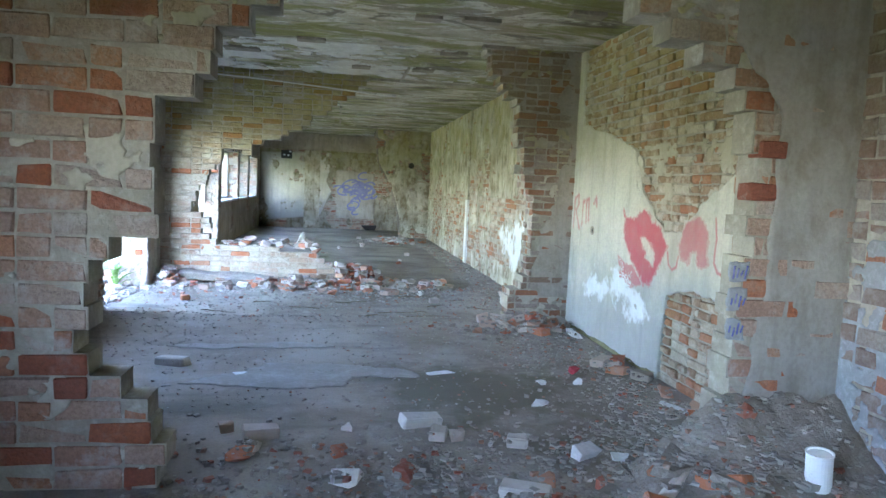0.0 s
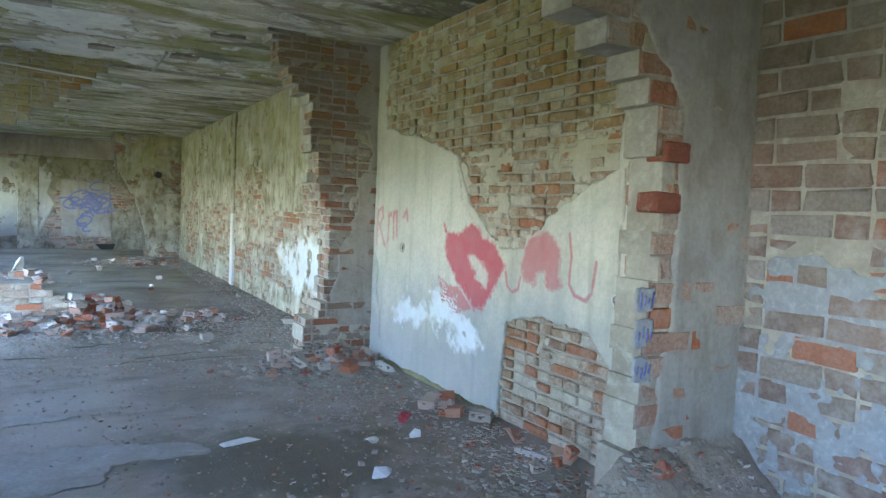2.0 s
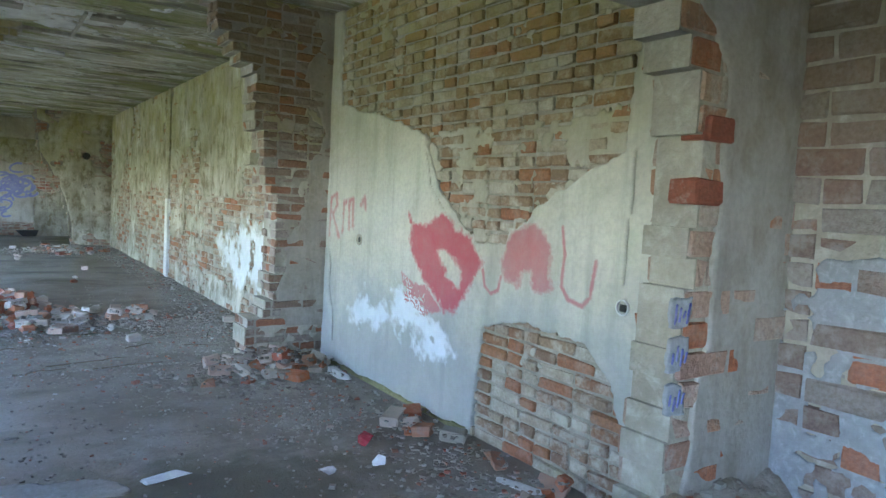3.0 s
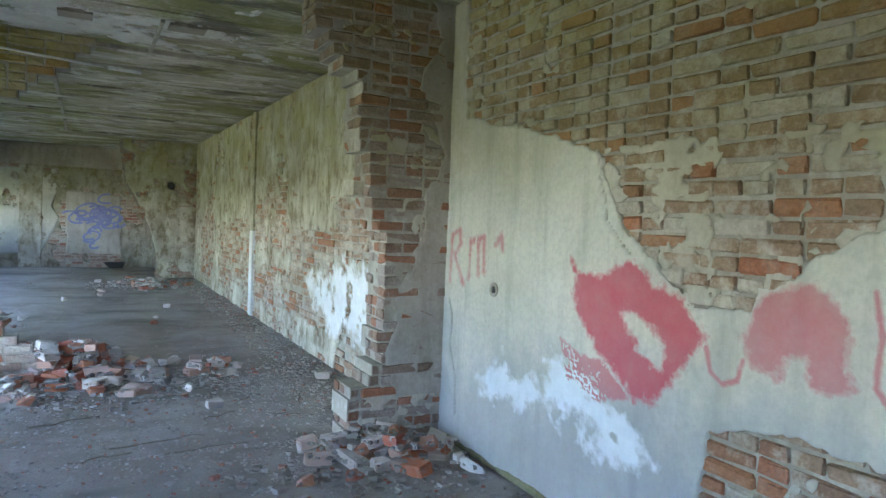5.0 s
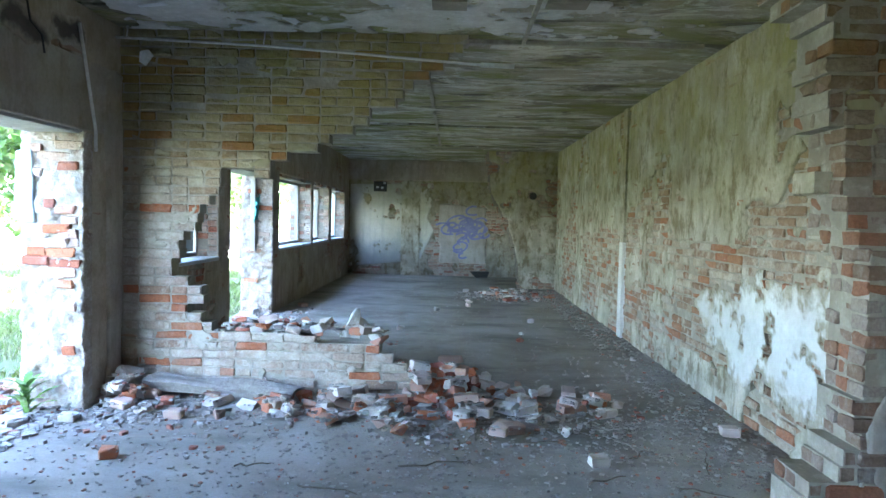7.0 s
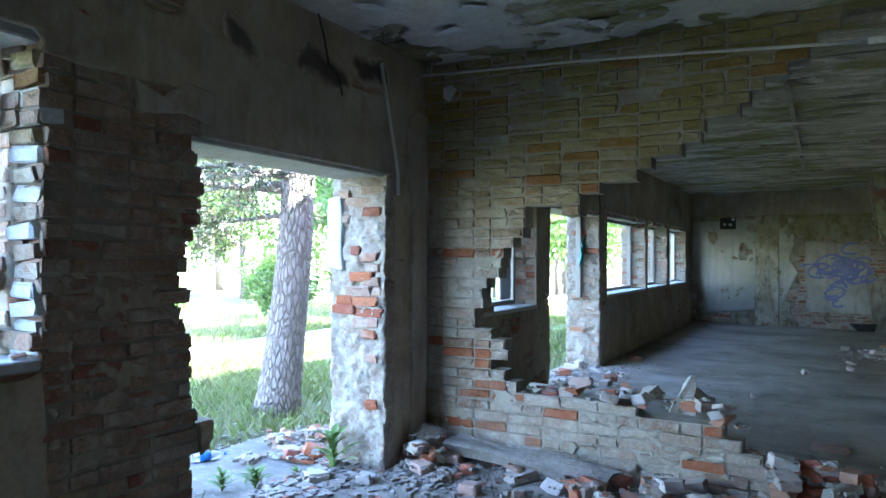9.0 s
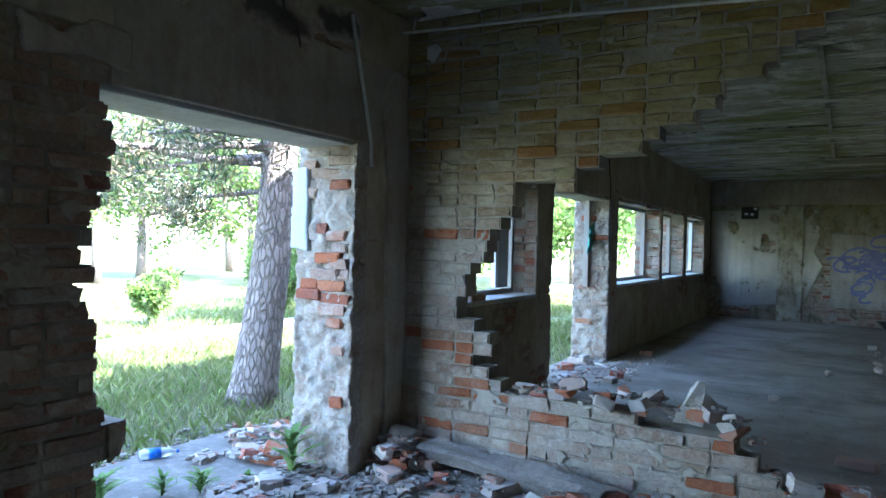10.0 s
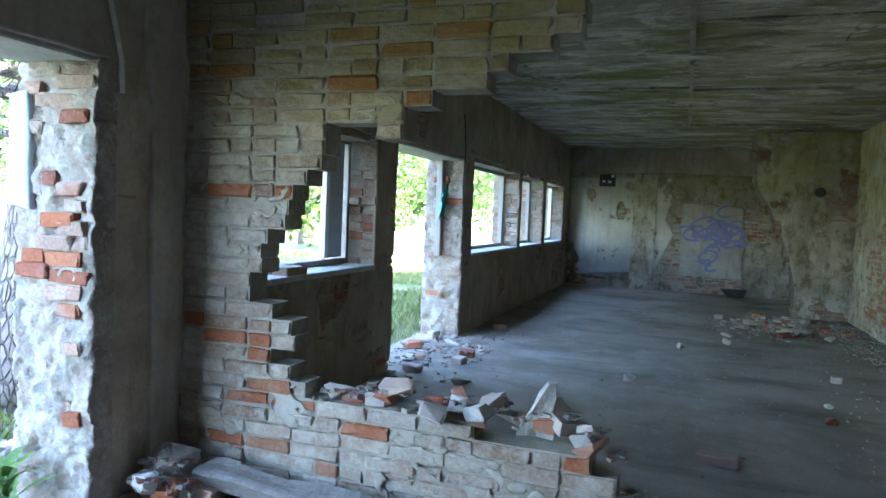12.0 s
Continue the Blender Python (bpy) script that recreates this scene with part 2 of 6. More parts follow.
# ---------------------------------------------------------------- mesh helpers
def vnoise(x, y, seed=0):
    """Smooth value noise on arrays, 0 to 1."""
    x, y = np.asarray(x, float), np.asarray(y, float)
    xi, yi = np.floor(x).astype(np.int64), np.floor(y).astype(np.int64)
    xf, yf = x - xi, y - yi
    xf, yf = xf * xf * (3 - 2 * xf), yf * yf * (3 - 2 * yf)

    def h(a, b):
        n = (a * 374761393 + b * 668265263 + seed * 1442695041) & 0x7FFFFFFF
        n = ((n ^ (n >> 13)) * 1274126177) & 0x7FFFFFFF
        return ((n ^ (n >> 16)) & 0xFFFF) / 65535.0
    top = h(xi, yi) * (1 - xf) + h(xi + 1, yi) * xf
    low = h(xi, yi + 1) * (1 - xf) + h(xi + 1, yi + 1) * xf
    return top * (1 - yf) + low * yf


def fbm(x, y, seed=0, octaves=4):
    total, amp, norm = 0.0, 1.0, 0.0
    for o in range(octaves):
        total = total + amp * vnoise(np.asarray(x) * 2 ** o, np.asarray(y) * 2 ** o, seed + o * 17)
        norm, amp = norm + amp, amp * 0.55
    return total / norm - 0.5


def inside(points):
    """Field of a polygon: metres to its outline, positive inside."""
    p = np.array(points, float)

    def field(u, z):
        u, z = np.asarray(u, float), np.asarray(z, float)
        dist, odd = np.full(u.shape, 1e9), np.zeros(u.shape, bool)
        for (ax, ay), (bx, by) in zip(p, np.roll(p, -1, 0)):
            ex, ey = bx - ax, by - ay
            s = np.clip(((u - ax) * ex + (z - ay) * ey) / (ex * ex + ey * ey + 1e-12), 0, 1)
            dist = np.minimum(dist, np.hypot(u - ax - s * ex, z - ay - s * ey))
            if ey != 0:
                odd ^= ((ay > z) != (by > z)) & (u < ax + (z - ay) * ex / ey)
        return np.where(odd, dist, -dist)
    return field


def stroke(points, width):
    """Field of a painted line: positive within half its width."""
    p = np.array(points, float)

    def field(u, z):
        dist = np.full(np.shape(u), 1e9)
        for (ax, ay), (bx, by) in zip(p[:-1], p[1:]):
            ex, ey = bx - ax, by - ay
            s = np.clip(((u - ax) * ex + (z - ay) * ey) / (ex * ex + ey * ey + 1e-12), 0, 1)
            dist = np.minimum(dist, np.hypot(u - ax - s * ex, z - ay - s * ey))
        return width / 2 - dist
    return field


def mesh_from(name, verts, faces, mat, smooth=False):
    me = bpy.data.meshes.new(name)
    me.from_pydata([tuple(v) for v in verts], [], faces)
    me.materials.append(mat)
    if smooth:
        me.shade_smooth()
    me.update()
    return me


def part(name, data, mat=None, parent=None, label="", m=None):
    """One mesh object under a thing or a part. data: a mesh or a bmesh."""
    if isinstance(data, bmesh.types.BMesh):
        me = bpy.data.meshes.new(name)
        data.to_mesh(me)
        data.free()
        me.materials.append(mat)
        data = me
    ob = new(name, data)
    if parent is not None:
        ob.parent = parent
    if m is not None:
        ob.matrix_basis = m
    return tagged(ob, label)


BOX_FACES = [(0, 3, 2, 1), (4, 5, 6, 7), (0, 1, 5, 4), (1, 2, 6, 5), (2, 3, 7, 6), (3, 0, 4, 7)]


def add_box(verts, faces, a, b):
    n = len(verts)
    verts += [(a[0], a[1], a[2]), (b[0], a[1], a[2]), (b[0], b[1], a[2]), (a[0], b[1], a[2]), (a[0], a[1], b[2]), (b[0], a[1], b[2]), (b[0], b[1], b[2]), (a[0], b[1], b[2])]
    faces += [tuple(i + n for i in f) for f in BOX_FACES]


def box_bm(a, b, bevel=0.006, rough=0.0, cuts=0, seed=1):
    """A bevelled box between two corners, with an uneven surface."""
    bm = bmesh.new()
    bmesh.ops.create_cube(bm, size=1)
    for v in bm.verts:
        v.co = Vector([a[i] + (v.co[i] + 0.5) * (b[i] - a[i]) for i in range(3)])
    if cuts:
        bmesh.ops.subdivide_edges(bm, edges=bm.edges[:], cuts=cuts, use_grid_fill=True)
    elif bevel:
        bmesh.ops.bevel(bm, geom=bm.edges[:], offset=bevel, segments=1, affect="EDGES")
    if rough:
        rnd = random.Random(seed)
        for v in bm.verts:
            v.co += Vector([rnd.uniform(-rough, rough) for _ in range(3)])
    return bm


def brick_mesh(name, l, w, h, mat, seed, rough=0.006, bevel=0.008, chip=True):
    """A worn brick about its centre: bevelled, with one broken corner."""
    rnd = random.Random(seed)
    bm = box_bm((-l / 2, -w / 2, -h / 2), (l / 2, w / 2, h / 2), bevel, rough, 0, seed)
    if chip:
        corner = Vector((rnd.choice((-1, 1)) * l / 2, rnd.choice((-1, 1)) * w / 2, rnd.choice((-1, 1)) * h / 2))
        for v in bm.verts:
            if (v.co - corner).length < 0.03:
                v.co *= rnd.uniform(0.86, 0.97)
    me = bpy.data.meshes.new(name)
    bm.to_mesh(me)
    bm.free()
    me.materials.append(mat)
    return me


def placed(axis, origin):
    """From wall coordinates (u along, w into the wall, z up) to the world."""
    ox, oy = origin
    if axis == "x":
        return lambda u, w, z: (ox + u, oy + w, z)
    if axis == "floor":                                 # u along x, z along y, w down
        return lambda u, w, z: (ox + u, oy + z, float(floor_height(ox + u, oy + z)) - w)
    if axis == "ceiling":                               # u along x, z along y, w up
        return lambda u, w, z: (ox + u, oy + z, H + w)
    if axis == "y+":                                    # wall along y, w towards +x
        return lambda u, w, z: (ox + w, oy + u, z)
    return lambda u, w, z: (ox - w, oy + u, z)          # "y-": w towards -x


def lay_wall(name, axis, origin, span, height, thick, keep, bare, pitch, length, brick_mat, mortar_mat, label, joint=0.006, proud=0.007, seed=1, limit=300, near=None, offset=0.003, ragged=0.035, headers=0.3):
    """A wall laid in courses: a mortar core cell by cell, and bricks where the wall is bare. keep and bare are fields of (u, z)."""
    rnd = random.Random(seed)
    at = placed(axis, origin)
    cells = []
    rows = int(round(height / pitch))
    pitch = height / rows
    for r in range(rows):
        z0 = r * pitch
        u = span[0] - (length / 2 if r % 2 else 0)
        while u < span[1] - 1e-6:
            if rnd.random() < headers:
                step = length / 2
            else:
                step = length
            a, b = max(u, span[0]), min(u + step, span[1])
            if b - a > 0.02:
                cells.append((a, b, z0, z0 + pitch))
            u += step
    sub = 14
    frac = (np.arange(sub) + 0.5) / sub
    us = np.array([c[0] + (c[1] - c[0]) * frac for c in cells])
    zs = np.repeat(np.array([(c[2] + c[3]) / 2 for c in cells])[:, None], sub, 1)
    wob = np.array([rnd.uniform(-ragged, ragged) for _ in cells])[:, None]
    held = keep(us, zs) + wob > 0
    cut = []
    for c, h in zip(cells, held):
        i = 0
        while i < sub:
            if h[i]:
                j = i
                while j < sub and h[j]:
                    j += 1
                a, b = c[0] + (c[1] - c[0]) * i / sub, c[0] + (c[1] - c[0]) * j / sub
                if b - a > 0.045:
                    cut.append((a, b, c[2], c[3]))
                i = j
            i += 1
    cells = cut
    mid_u, mid_z = np.array([(c[0] + c[1]) / 2 for c in cells]), np.array([(c[2] + c[3]) / 2 for c in cells])
    kept, shown = np.ones(len(cells), bool), bare(mid_u, mid_z) > 0
    verts, faces, bricks = [], [], []
    edges = {(round(c[2], 3), round(c[0], 3)) for c in cells}
    ends = {(round(c[2], 3), round(c[1], 3)) for c in cells}
    for c, k, s in zip(cells, kept, shown):
        if not k:
            continue
        back_a = 0.02 if thick >= 0.21 and (round(c[2], 3), round(c[0], 3)) not in ends and c[1] - c[0] > 0.1 else 0.0
        back_b = 0.02 if thick >= 0.21 and (round(c[2], 3), round(c[1], 3)) not in edges and c[1] - c[0] > 0.1 else 0.0
        add_box(verts, faces, (c[0] + back_a, offset, c[2]), (c[1] - back_b, thick - offset, c[3]))
        if s:
            bricks.append(c)
    wall = tagged(part(name, mesh_from(name, [at(*v) for v in verts], faces, mortar_mat)), label, kind="structure")
    deep = thick + 2 * proud if thick < 0.21 else 0.12
    meshes = [brick_mesh("brick", length - 2 * joint, deep, pitch - 2 * joint, brick_mat, seed * 50 + i) for i in range(10)]
    bricks.sort(key=lambda c: abs((c[0] + c[1]) / 2 - near) if near is not None else 0)
    turn = 0 if axis == "x" else 90
    rest_v, rest_f = [], []
    for i, (a, b, z0, z1) in enumerate(bricks):
        scale = (b - a - 2 * joint) / (length - 2 * joint)
        place = at((a + b) / 2, deep / 2 - proud + max(-0.008, rnd.gauss(0.001, 0.006)), (z0 + z1) / 2)
        m = pose(*place, rnd.uniform(-1, 1), rnd.uniform(-0.5, 0.5), turn + rnd.uniform(-0.8, 0.8) + rnd.choice((0, 180))) @ Matrix.Diagonal((scale, 1, 1, 1))
        me = rnd.choice(meshes)
        if i < limit:
            part("brick", me, None, wall, "", m)
        else:
            n = len(rest_v)
            rest_v += [m @ v.co for v in me.vertices]
            rest_f += [tuple(n + j for j in p.vertices) for p in me.polygons]
    if thick >= 0.21:
        # brick ends behind the face, where the wall is broken off
        layers = max(1, int(round((thick - 0.12) / 0.125)))
        for a, b, z0, z1 in cells:
            free_a, free_b = (round(z0, 3), round(a, 3)) not in ends, (round(z0, 3), round(b, 3)) not in edges
            if not (free_a or free_b):
                continue
            for n in range(layers):
                l = min(b - a, 0.2)
                mid = a + l / 2 if free_a else b - l / 2
                if free_a and free_b:
                    mid, l = (a + b) / 2, b - a
                shift = rnd.choice((rnd.uniform(-0.015, 0.02), rnd.uniform(0.0, 0.06)))
                place = at(mid + (shift if free_a else -shift), 0.12 + (thick - 0.12) * (n + 0.5) / layers, (z0 + z1) / 2)
                m = pose(*place, rnd.uniform(-3, 3), rnd.uniform(-2, 2), turn + rnd.uniform(-7, 7)) @ Matrix.Diagonal((l / length, (thick - 0.12) / layers / deep * 0.97, 1, 1))
                me = rnd.choice(meshes)
                i = len(rest_v)
                rest_v += [m @ v.co for v in me.vertices]
                rest_f += [tuple(i + j for j in p.vertices) for p in me.polygons]
    if rest_v:
        part("brickwork", mesh_from("brickwork", rest_v, rest_f, joined_version(brick_mat)), None, wall)
        tagged(wall.children[-1], "rows of old bricks farther along the wall", kind="stuff")
    return wall


def joined_version(mat):
    """The same brick with its colour picked piece by piece within one mesh."""
    name = mat.name + "_joined"
    if name not in bpy.data.materials:
        twin = mat.copy()
        twin.name = name
        tree = twin.node_tree
        info = next(n for n in tree.nodes if n.bl_idname == "ShaderNodeObjectInfo")
        geo = tree.nodes.new("ShaderNodeNewGeometry")
        for link in list(info.outputs["Random"].links):
            tree.links.new(geo.outputs["Random Per Island"], link.to_socket)
    return bpy.data.materials[name]


def coat(name, axis, origin, u_range, z_range, field, step, mat, parent, label="", depth=0.014, back=0.006, relief=0.006, seed=3, face=0.0, freq=1.0, fade=None):
    """A layer on a wall's near face, cut to where field(u, z) is positive, with its broken edge as thick as depth."""
    at = placed(axis, origin)
    nu, nz = int((u_range[1] - u_range[0]) / step) + 1, int((z_range[1] - z_range[0]) / step) + 1
    us, zs = np.linspace(*u_range, nu), np.linspace(*z_range, nz)
    U, Z = np.meshgrid(us, zs, indexing="ij")
    F = field(U, Z)
    W = face - depth - relief * (fbm(U * 2.2 * freq, Z * 2.2 * freq, seed) + 0.4 * fbm(U * 11 * freq, Z * 11 * freq, seed + 5)) * 2
    verts, faces, grid, cross, cover = [], [], {}, {}, {}

    def corner(i, j):
        if (i, j) not in grid:
            grid[i, j] = len(verts)
            verts.append((us[i], W[i, j], zs[j]))
            if fade:
                cover[grid[i, j]] = min(1.0, F[i, j] / fade)
        return grid[i, j]

    def edge(i, j, i2, j2):
        key = (i, j, i2, j2) if (i, j) < (i2, j2) else (i2, j2, i, j)
        if key not in cross:
            i, j, i2, j2 = key
            s = F[i, j] / (F[i, j] - F[i2, j2])
            cross[key] = len(verts)
            verts.append((us[i] + s * (us[i2] - us[i]), W[i, j] + s * (W[i2, j2] - W[i, j]) + depth * 0.15, zs[j] + s * (zs[j2] - zs[j])))
        return cross[key]
    rim = {}
    P = F > 0
    some = P[:-1, :-1] | P[1:, :-1] | P[1:, 1:] | P[:-1, 1:]
    for i, j in zip(*np.nonzero(some)):
        ring = [(i, j), (i + 1, j), (i + 1, j + 1), (i, j + 1)]
        out, cut = [], []
        for k in range(4):
            p, q = ring[k], ring[(k + 1) % 4]
            if P[p]:
                out.append(corner(*p))
            if P[p] != P[q]:
                e = edge(*p, *q)
                out.append(e)
                cut.append((e, P[p]))
        if len(out) >= 3:
            faces.append(tuple(out))
        if len(cut) == 2 and not fade:
            a, b = (cut[0][0], cut[1][0]) if cut[0][1] else (cut[1][0], cut[0][0])
            for e in (a, b):
                if e not in rim:
                    rim[e] = len(verts)
                    verts.append((verts[e][0], face + back, verts[e][2]))
            faces.append((a, rim[a], rim[b], b))
    if not faces:
        return None
    me = mesh_from(name, [at(*v) for v in verts], faces, mat)
    for p in me.polygons:
        p.use_smooth = True
    bm = bmesh.new()
    bm.from_mesh(me)
    bmesh.ops.recalc_face_normals(bm, faces=bm.faces)
    bm.to_mesh(me)
    bm.free()
    if fade:
        layer = me.attributes.new("cover", "FLOAT", "POINT")
        layer.data.foreach_set("value", [cover.get(i, 0.0) for i in range(len(verts))])
    return part(name, me, None, parent, label)


def smear(axis, origin, u_range, z_range, where, cover, mat, parent, seed, label="mortar and limewash smeared over the brick", step=0.022, depth=0.006, scale=1.0):
    """Mortar or wash left over bricks and joints in ragged patches. cover: share of the face, 0 to 1, or a field."""
    def field(u, z):
        c = cover(u, z) if callable(cover) else cover
        n = fbm(u * 1.7 * scale, z * 2.2 * scale, seed) + 0.8 * fbm(u * 5.5 * scale, z * 8 * scale, seed + 3) + 0.55 * fbm(u * 20, z * 26, seed + 7)
        return np.minimum(n + (c - 0.5) * 0.9, where(u, z))
    return coat("mortar_smear", axis, origin, u_range, z_range, field, step, mat, parent, label, depth, 0.004, 0.005, seed, 0.0, 3.0)


def lump_mesh(name, size, mat, seed, count=13):
    """A broken lump of masonry with flat, sharp-edged breaks."""
    rnd = random.Random(seed)
    bm = bmesh.new()
    for _ in range(count):
        p = Vector((rnd.uniform(-1, 1), rnd.uniform(-1, 1), rnd.uniform(-1, 1)))
        big = max(abs(c) for c in p)
        p *= rnd.uniform(0.8, 1.0) / big * 0.85
        bm.verts.new((p.x * size[0], p.y * size[1], p.z * size[2]))
    hull = bmesh.ops.convex_hull(bm, input=bm.verts[:])
    bmesh.ops.delete(bm, geom=[v for v in bm.verts if not v.link_faces], context="VERTS")
    bmesh.ops.bevel(bm, geom=bm.edges[:], offset=min(size) * 0.045, segments=1, affect="EDGES", clamp_overlap=True)
    me = bpy.data.meshes.new(name)
    bm.to_mesh(me)
    bm.free()
    me.materials.append(mat)
    return me


def everywhere(u, z):
    return np.ones(np.shape(u))


def nowhere(u, z):
    return -np.ones(np.shape(u))


# ---------------------------------------------------------------- the shell of the building
X_FACADE, X_RIGHT, Y_END, Y_REAR, H = -2.5, 2.56, 22.3, -3.2, 3.0
BIG, BIG_L, STD, STD_L = 0.107, 0.30, 0.075, 0.27

# floor
fu, fv = np.arange(-2.95, 2.96, 0.07), np.arange(Y_REAR - 0.3, Y_END + 0.3, 0.07)
FX, FY = np.meshgrid(fu, fv, indexing="ij")


def floor_height(x, y):
    z = 0.016 * fbm(x * 0.9, y * 0.9, 5) + 0.012 * fbm(x * 5, y * 5, 9)
    return z + 0.055 * np.exp(-((y - 7.38 - 0.05 * np.sin(x * 2)) / 0.09) ** 2) * (0.6 + fbm(x * 3, y * 0, 3))


FZ = floor_height(FX, FY)
fn = len(fv)
k = Nodes("floor_concrete_dusty", 0.9)
dusty = k.mix(k.ramp(k.noise(0.9, 6, rough=0.6, warp=0.5), [(0.38, 0.0), (0.62, 1.0)]), (0.33, 0.295, 0.25), (0.21, 0.18, 0.145))
dusty = k.mix(k.ramp(k.noise(3.5, 6, rough=0.75), [(0.52, 0.0), (0.7, 0.6)]), dusty, (0.38, 0.355, 0.32))
dusty = k.mix(k.ramp(k.noise(0.7, 4, vector=k.scaled(0.8, 2.2, 1)), [(0.55, 0.0), (0.7, 0.7)]), dusty, (0.10, 0.095, 0.075))
dusty = k.mix(k.ramp(k.noise(60, 4), [(0.5, 0.0), (0.75, 0.5)]), dusty, (0.14, 0.125, 0.11))
far = k.n.new("ShaderNodeVectorMath")
far.operation = "DISTANCE"
k.put(far.inputs[0], k.where())
far.inputs[1].default_value = (1.0, 4.85, 0.0)
damp = k.ramp(k.math("ADD", far.outputs["Value"], k.math("MULTIPLY", k.math("SUBTRACT", k.noise(1.6, 6, rough=0.7), 0.5), 2.4)), [(0.45, 0.8), (0.95, 0.0)])
dusty = k.mix(damp, dusty, (0.12, 0.105, 0.07))
M_FLOOR = k.done(dusty, k.math("ADD", k.noise(70, 4), k.noise(12, 5)), 0.5, 0.012)
floor = tagged(part("floor", mesh_from("floor", np.stack([FX, FY, FZ], -1).reshape(-1, 3), [(i * fn + j, (i + 1) * fn + j, (i + 1) * fn + j + 1, i * fn + j + 1) for i in range(len(fu) - 1) for j in range(fn - 1)], M_FLOOR, True)),
               "dusty cracked grey concrete floor with damp stains", kind="structure")

# rests of a pale screed, broken off at their edges
M_SCREED = stain_material("pale_screed", (0.33, 0.315, 0.285), (0.26, 0.24, 0.21), (0.39, 0.375, 0.35), 2.5, 0.4)
for edge in ([(-1.2, 4.9), (-0.55, 5.45), (-0.1, 5.52), (0.55, 5.3), (0.62, 5.12), (0.1, 5.08), (0.05, 4.9), (-0.35, 4.8)], [(-1.9, 6.05), (-0.6, 6.2), (0.2, 6.12), (-0.4, 6.0)]):
    coat("screed", "floor", (0, 0), (-2.4, 1.4), (4.5, 7.1), (lambda f: lambda u, z: f(u, z) + 0.16 * fbm(u * 4, z * 4, 15) + 0.05 * fbm(u * 18, z * 18, 16))(inside(edge)), 0.03, M_SCREED, floor, "pale broken screed", depth=0.007, back=0.012, relief=0.001)

# ceiling: planked concrete, strip by strip across the building
k = Nodes("ceiling_concrete_mossy", 0.95)
stripes = k.noise(1.0, 6, vector=k.scaled(1.5, 2.3, 1), rough=0.7, warp=0.5)
board = k.island()
cc = k.mix(k.ramp(stripes, [(0.35, 0.0), (0.62, 1.0)]), (0.31, 0.265, 0.19), (0.50, 0.455, 0.365))
cc = k.mix(k.ramp(board, [(0.0, 0.6), (0.1, 0.5), (0.2, 0.0), (1.0, 0.0)]), cc, (0.17, 0.15, 0.105))
cc = k.mix(k.ramp(k.noise(1.0, 6, vector=k.scaled(1.5, 3.2, 1), rough=0.75, warp=0.9), [(0.52, 0.0), (0.56, 0.95)]), cc, (0.62, 0.585, 0.50))
cc = k.mix(k.ramp(k.noise(1.0, 6, vector=k.scaled(0.5, 1.5, 1), rough=0.72, warp=0.8), [(0.48, 0.0), (0.58, 0.85)]), cc, k.mix(k.noise(6, 5), (0.13, 0.135, 0.025), (0.27, 0.27, 0.075)))
cc = k.mix(k.ramp(k.noise(1.0, 5, vector=k.scaled(1.0, 2.3, 1), rough=0.75, warp=0.8), [(0.55, 0.0), (0.62, 0.85)]), cc, (0.13, 0.11, 0.08))
cc = k.mix(k.ramp(k.noise(45, 4), [(0.45, 0.0), (0.8, 0.4)]), cc, (0.1, 0.09, 0.07))
M_CEILING = k.done(cc, k.math("ADD", stripes, k.noise(30, 5)), 0.5, 0.02)
cv, cf = [], []
add_box(cv, cf, (-2.96, Y_REAR - 0.3, H + 0.02), (2.96, Y_END + 0.3, H + 0.3))
rnd = random.Random(4)
y = Y_REAR - 0.25
while y < Y_END + 0.2:
    w = rnd.choice((0.16, 0.22, 0.3, 0.45, 0.6)) if y > 7.3 else rnd.uniform(0.5, 0.9)
    x = -2.95
    while x < 2.95:
        l = rnd.uniform(1.2, 3.2)
        if rnd.random() > (0.04 if y > 7.3 else 0.0):
            d = rnd.choice((0.0, 0.001, 0.002, 0.004, 0.009)) if y > 7.3 else rnd.uniform(0.0, 0.006)
            add_box(cv, cf, (x, y + 0.004, H - d), (min(x + l, 2.95) - 0.004, min(y + w, Y_END + 0.25), H + 0.021))
        x += l
    y += w
plain = len(cf)
# dark-coloured boxes stand in for the shade inside ceiling recesses
for x, y, w, l in [(0.2, 9.1, 0.24, 0.2), (1.0, 9.03, 0.28, 0.2), (-0.38, 7.6, 0.3, 0.16), (0.71, 6.26, 0.24, 0.14), (1.19, 6.2, 0.34, 0.12), (2.0, 5.7, 0.3, 0.16), (1.2, 7.8, 0.3, 0.12), (-1.2, 8.4, 0.4, 0.2), (1.6, 7.3, 0.34, 0.1)]:
    add_box(cv, cf, (x - w / 2, y - l / 2, H - 0.034), (x + w / 2, y + l / 2, H))
dark_end = len(cf)
add_box(cv, cf, (0.79, 8.9, H - 0.036), (0.82, 10.1, H))
add_box(cv, cf, (0.3, 10.08, H - 0.036), (2.3, 10.12, H))
for y in (12.6, 14.9, 17.4):
    add_box(cv, cf, (-0.06, y - 0.9, H - 0.04), (-0.02, y + 0.9, H))
ceiling_mesh = mesh_from("ceiling", cv, cf, M_CEILING)
ceiling_mesh.materials.append(M_MORTAR_DARK)
ceiling_mesh.materials.append(M_MORTAR)
for i, p in enumerate(ceiling_mesh.polygons):
    p.material_index = 0 if i < plain else (1 if i < dark_end else 2)
ceiling = tagged(part("ceiling", ceiling_mesh), "board-marked concrete ceiling with lime stains and moss", kind="structure")

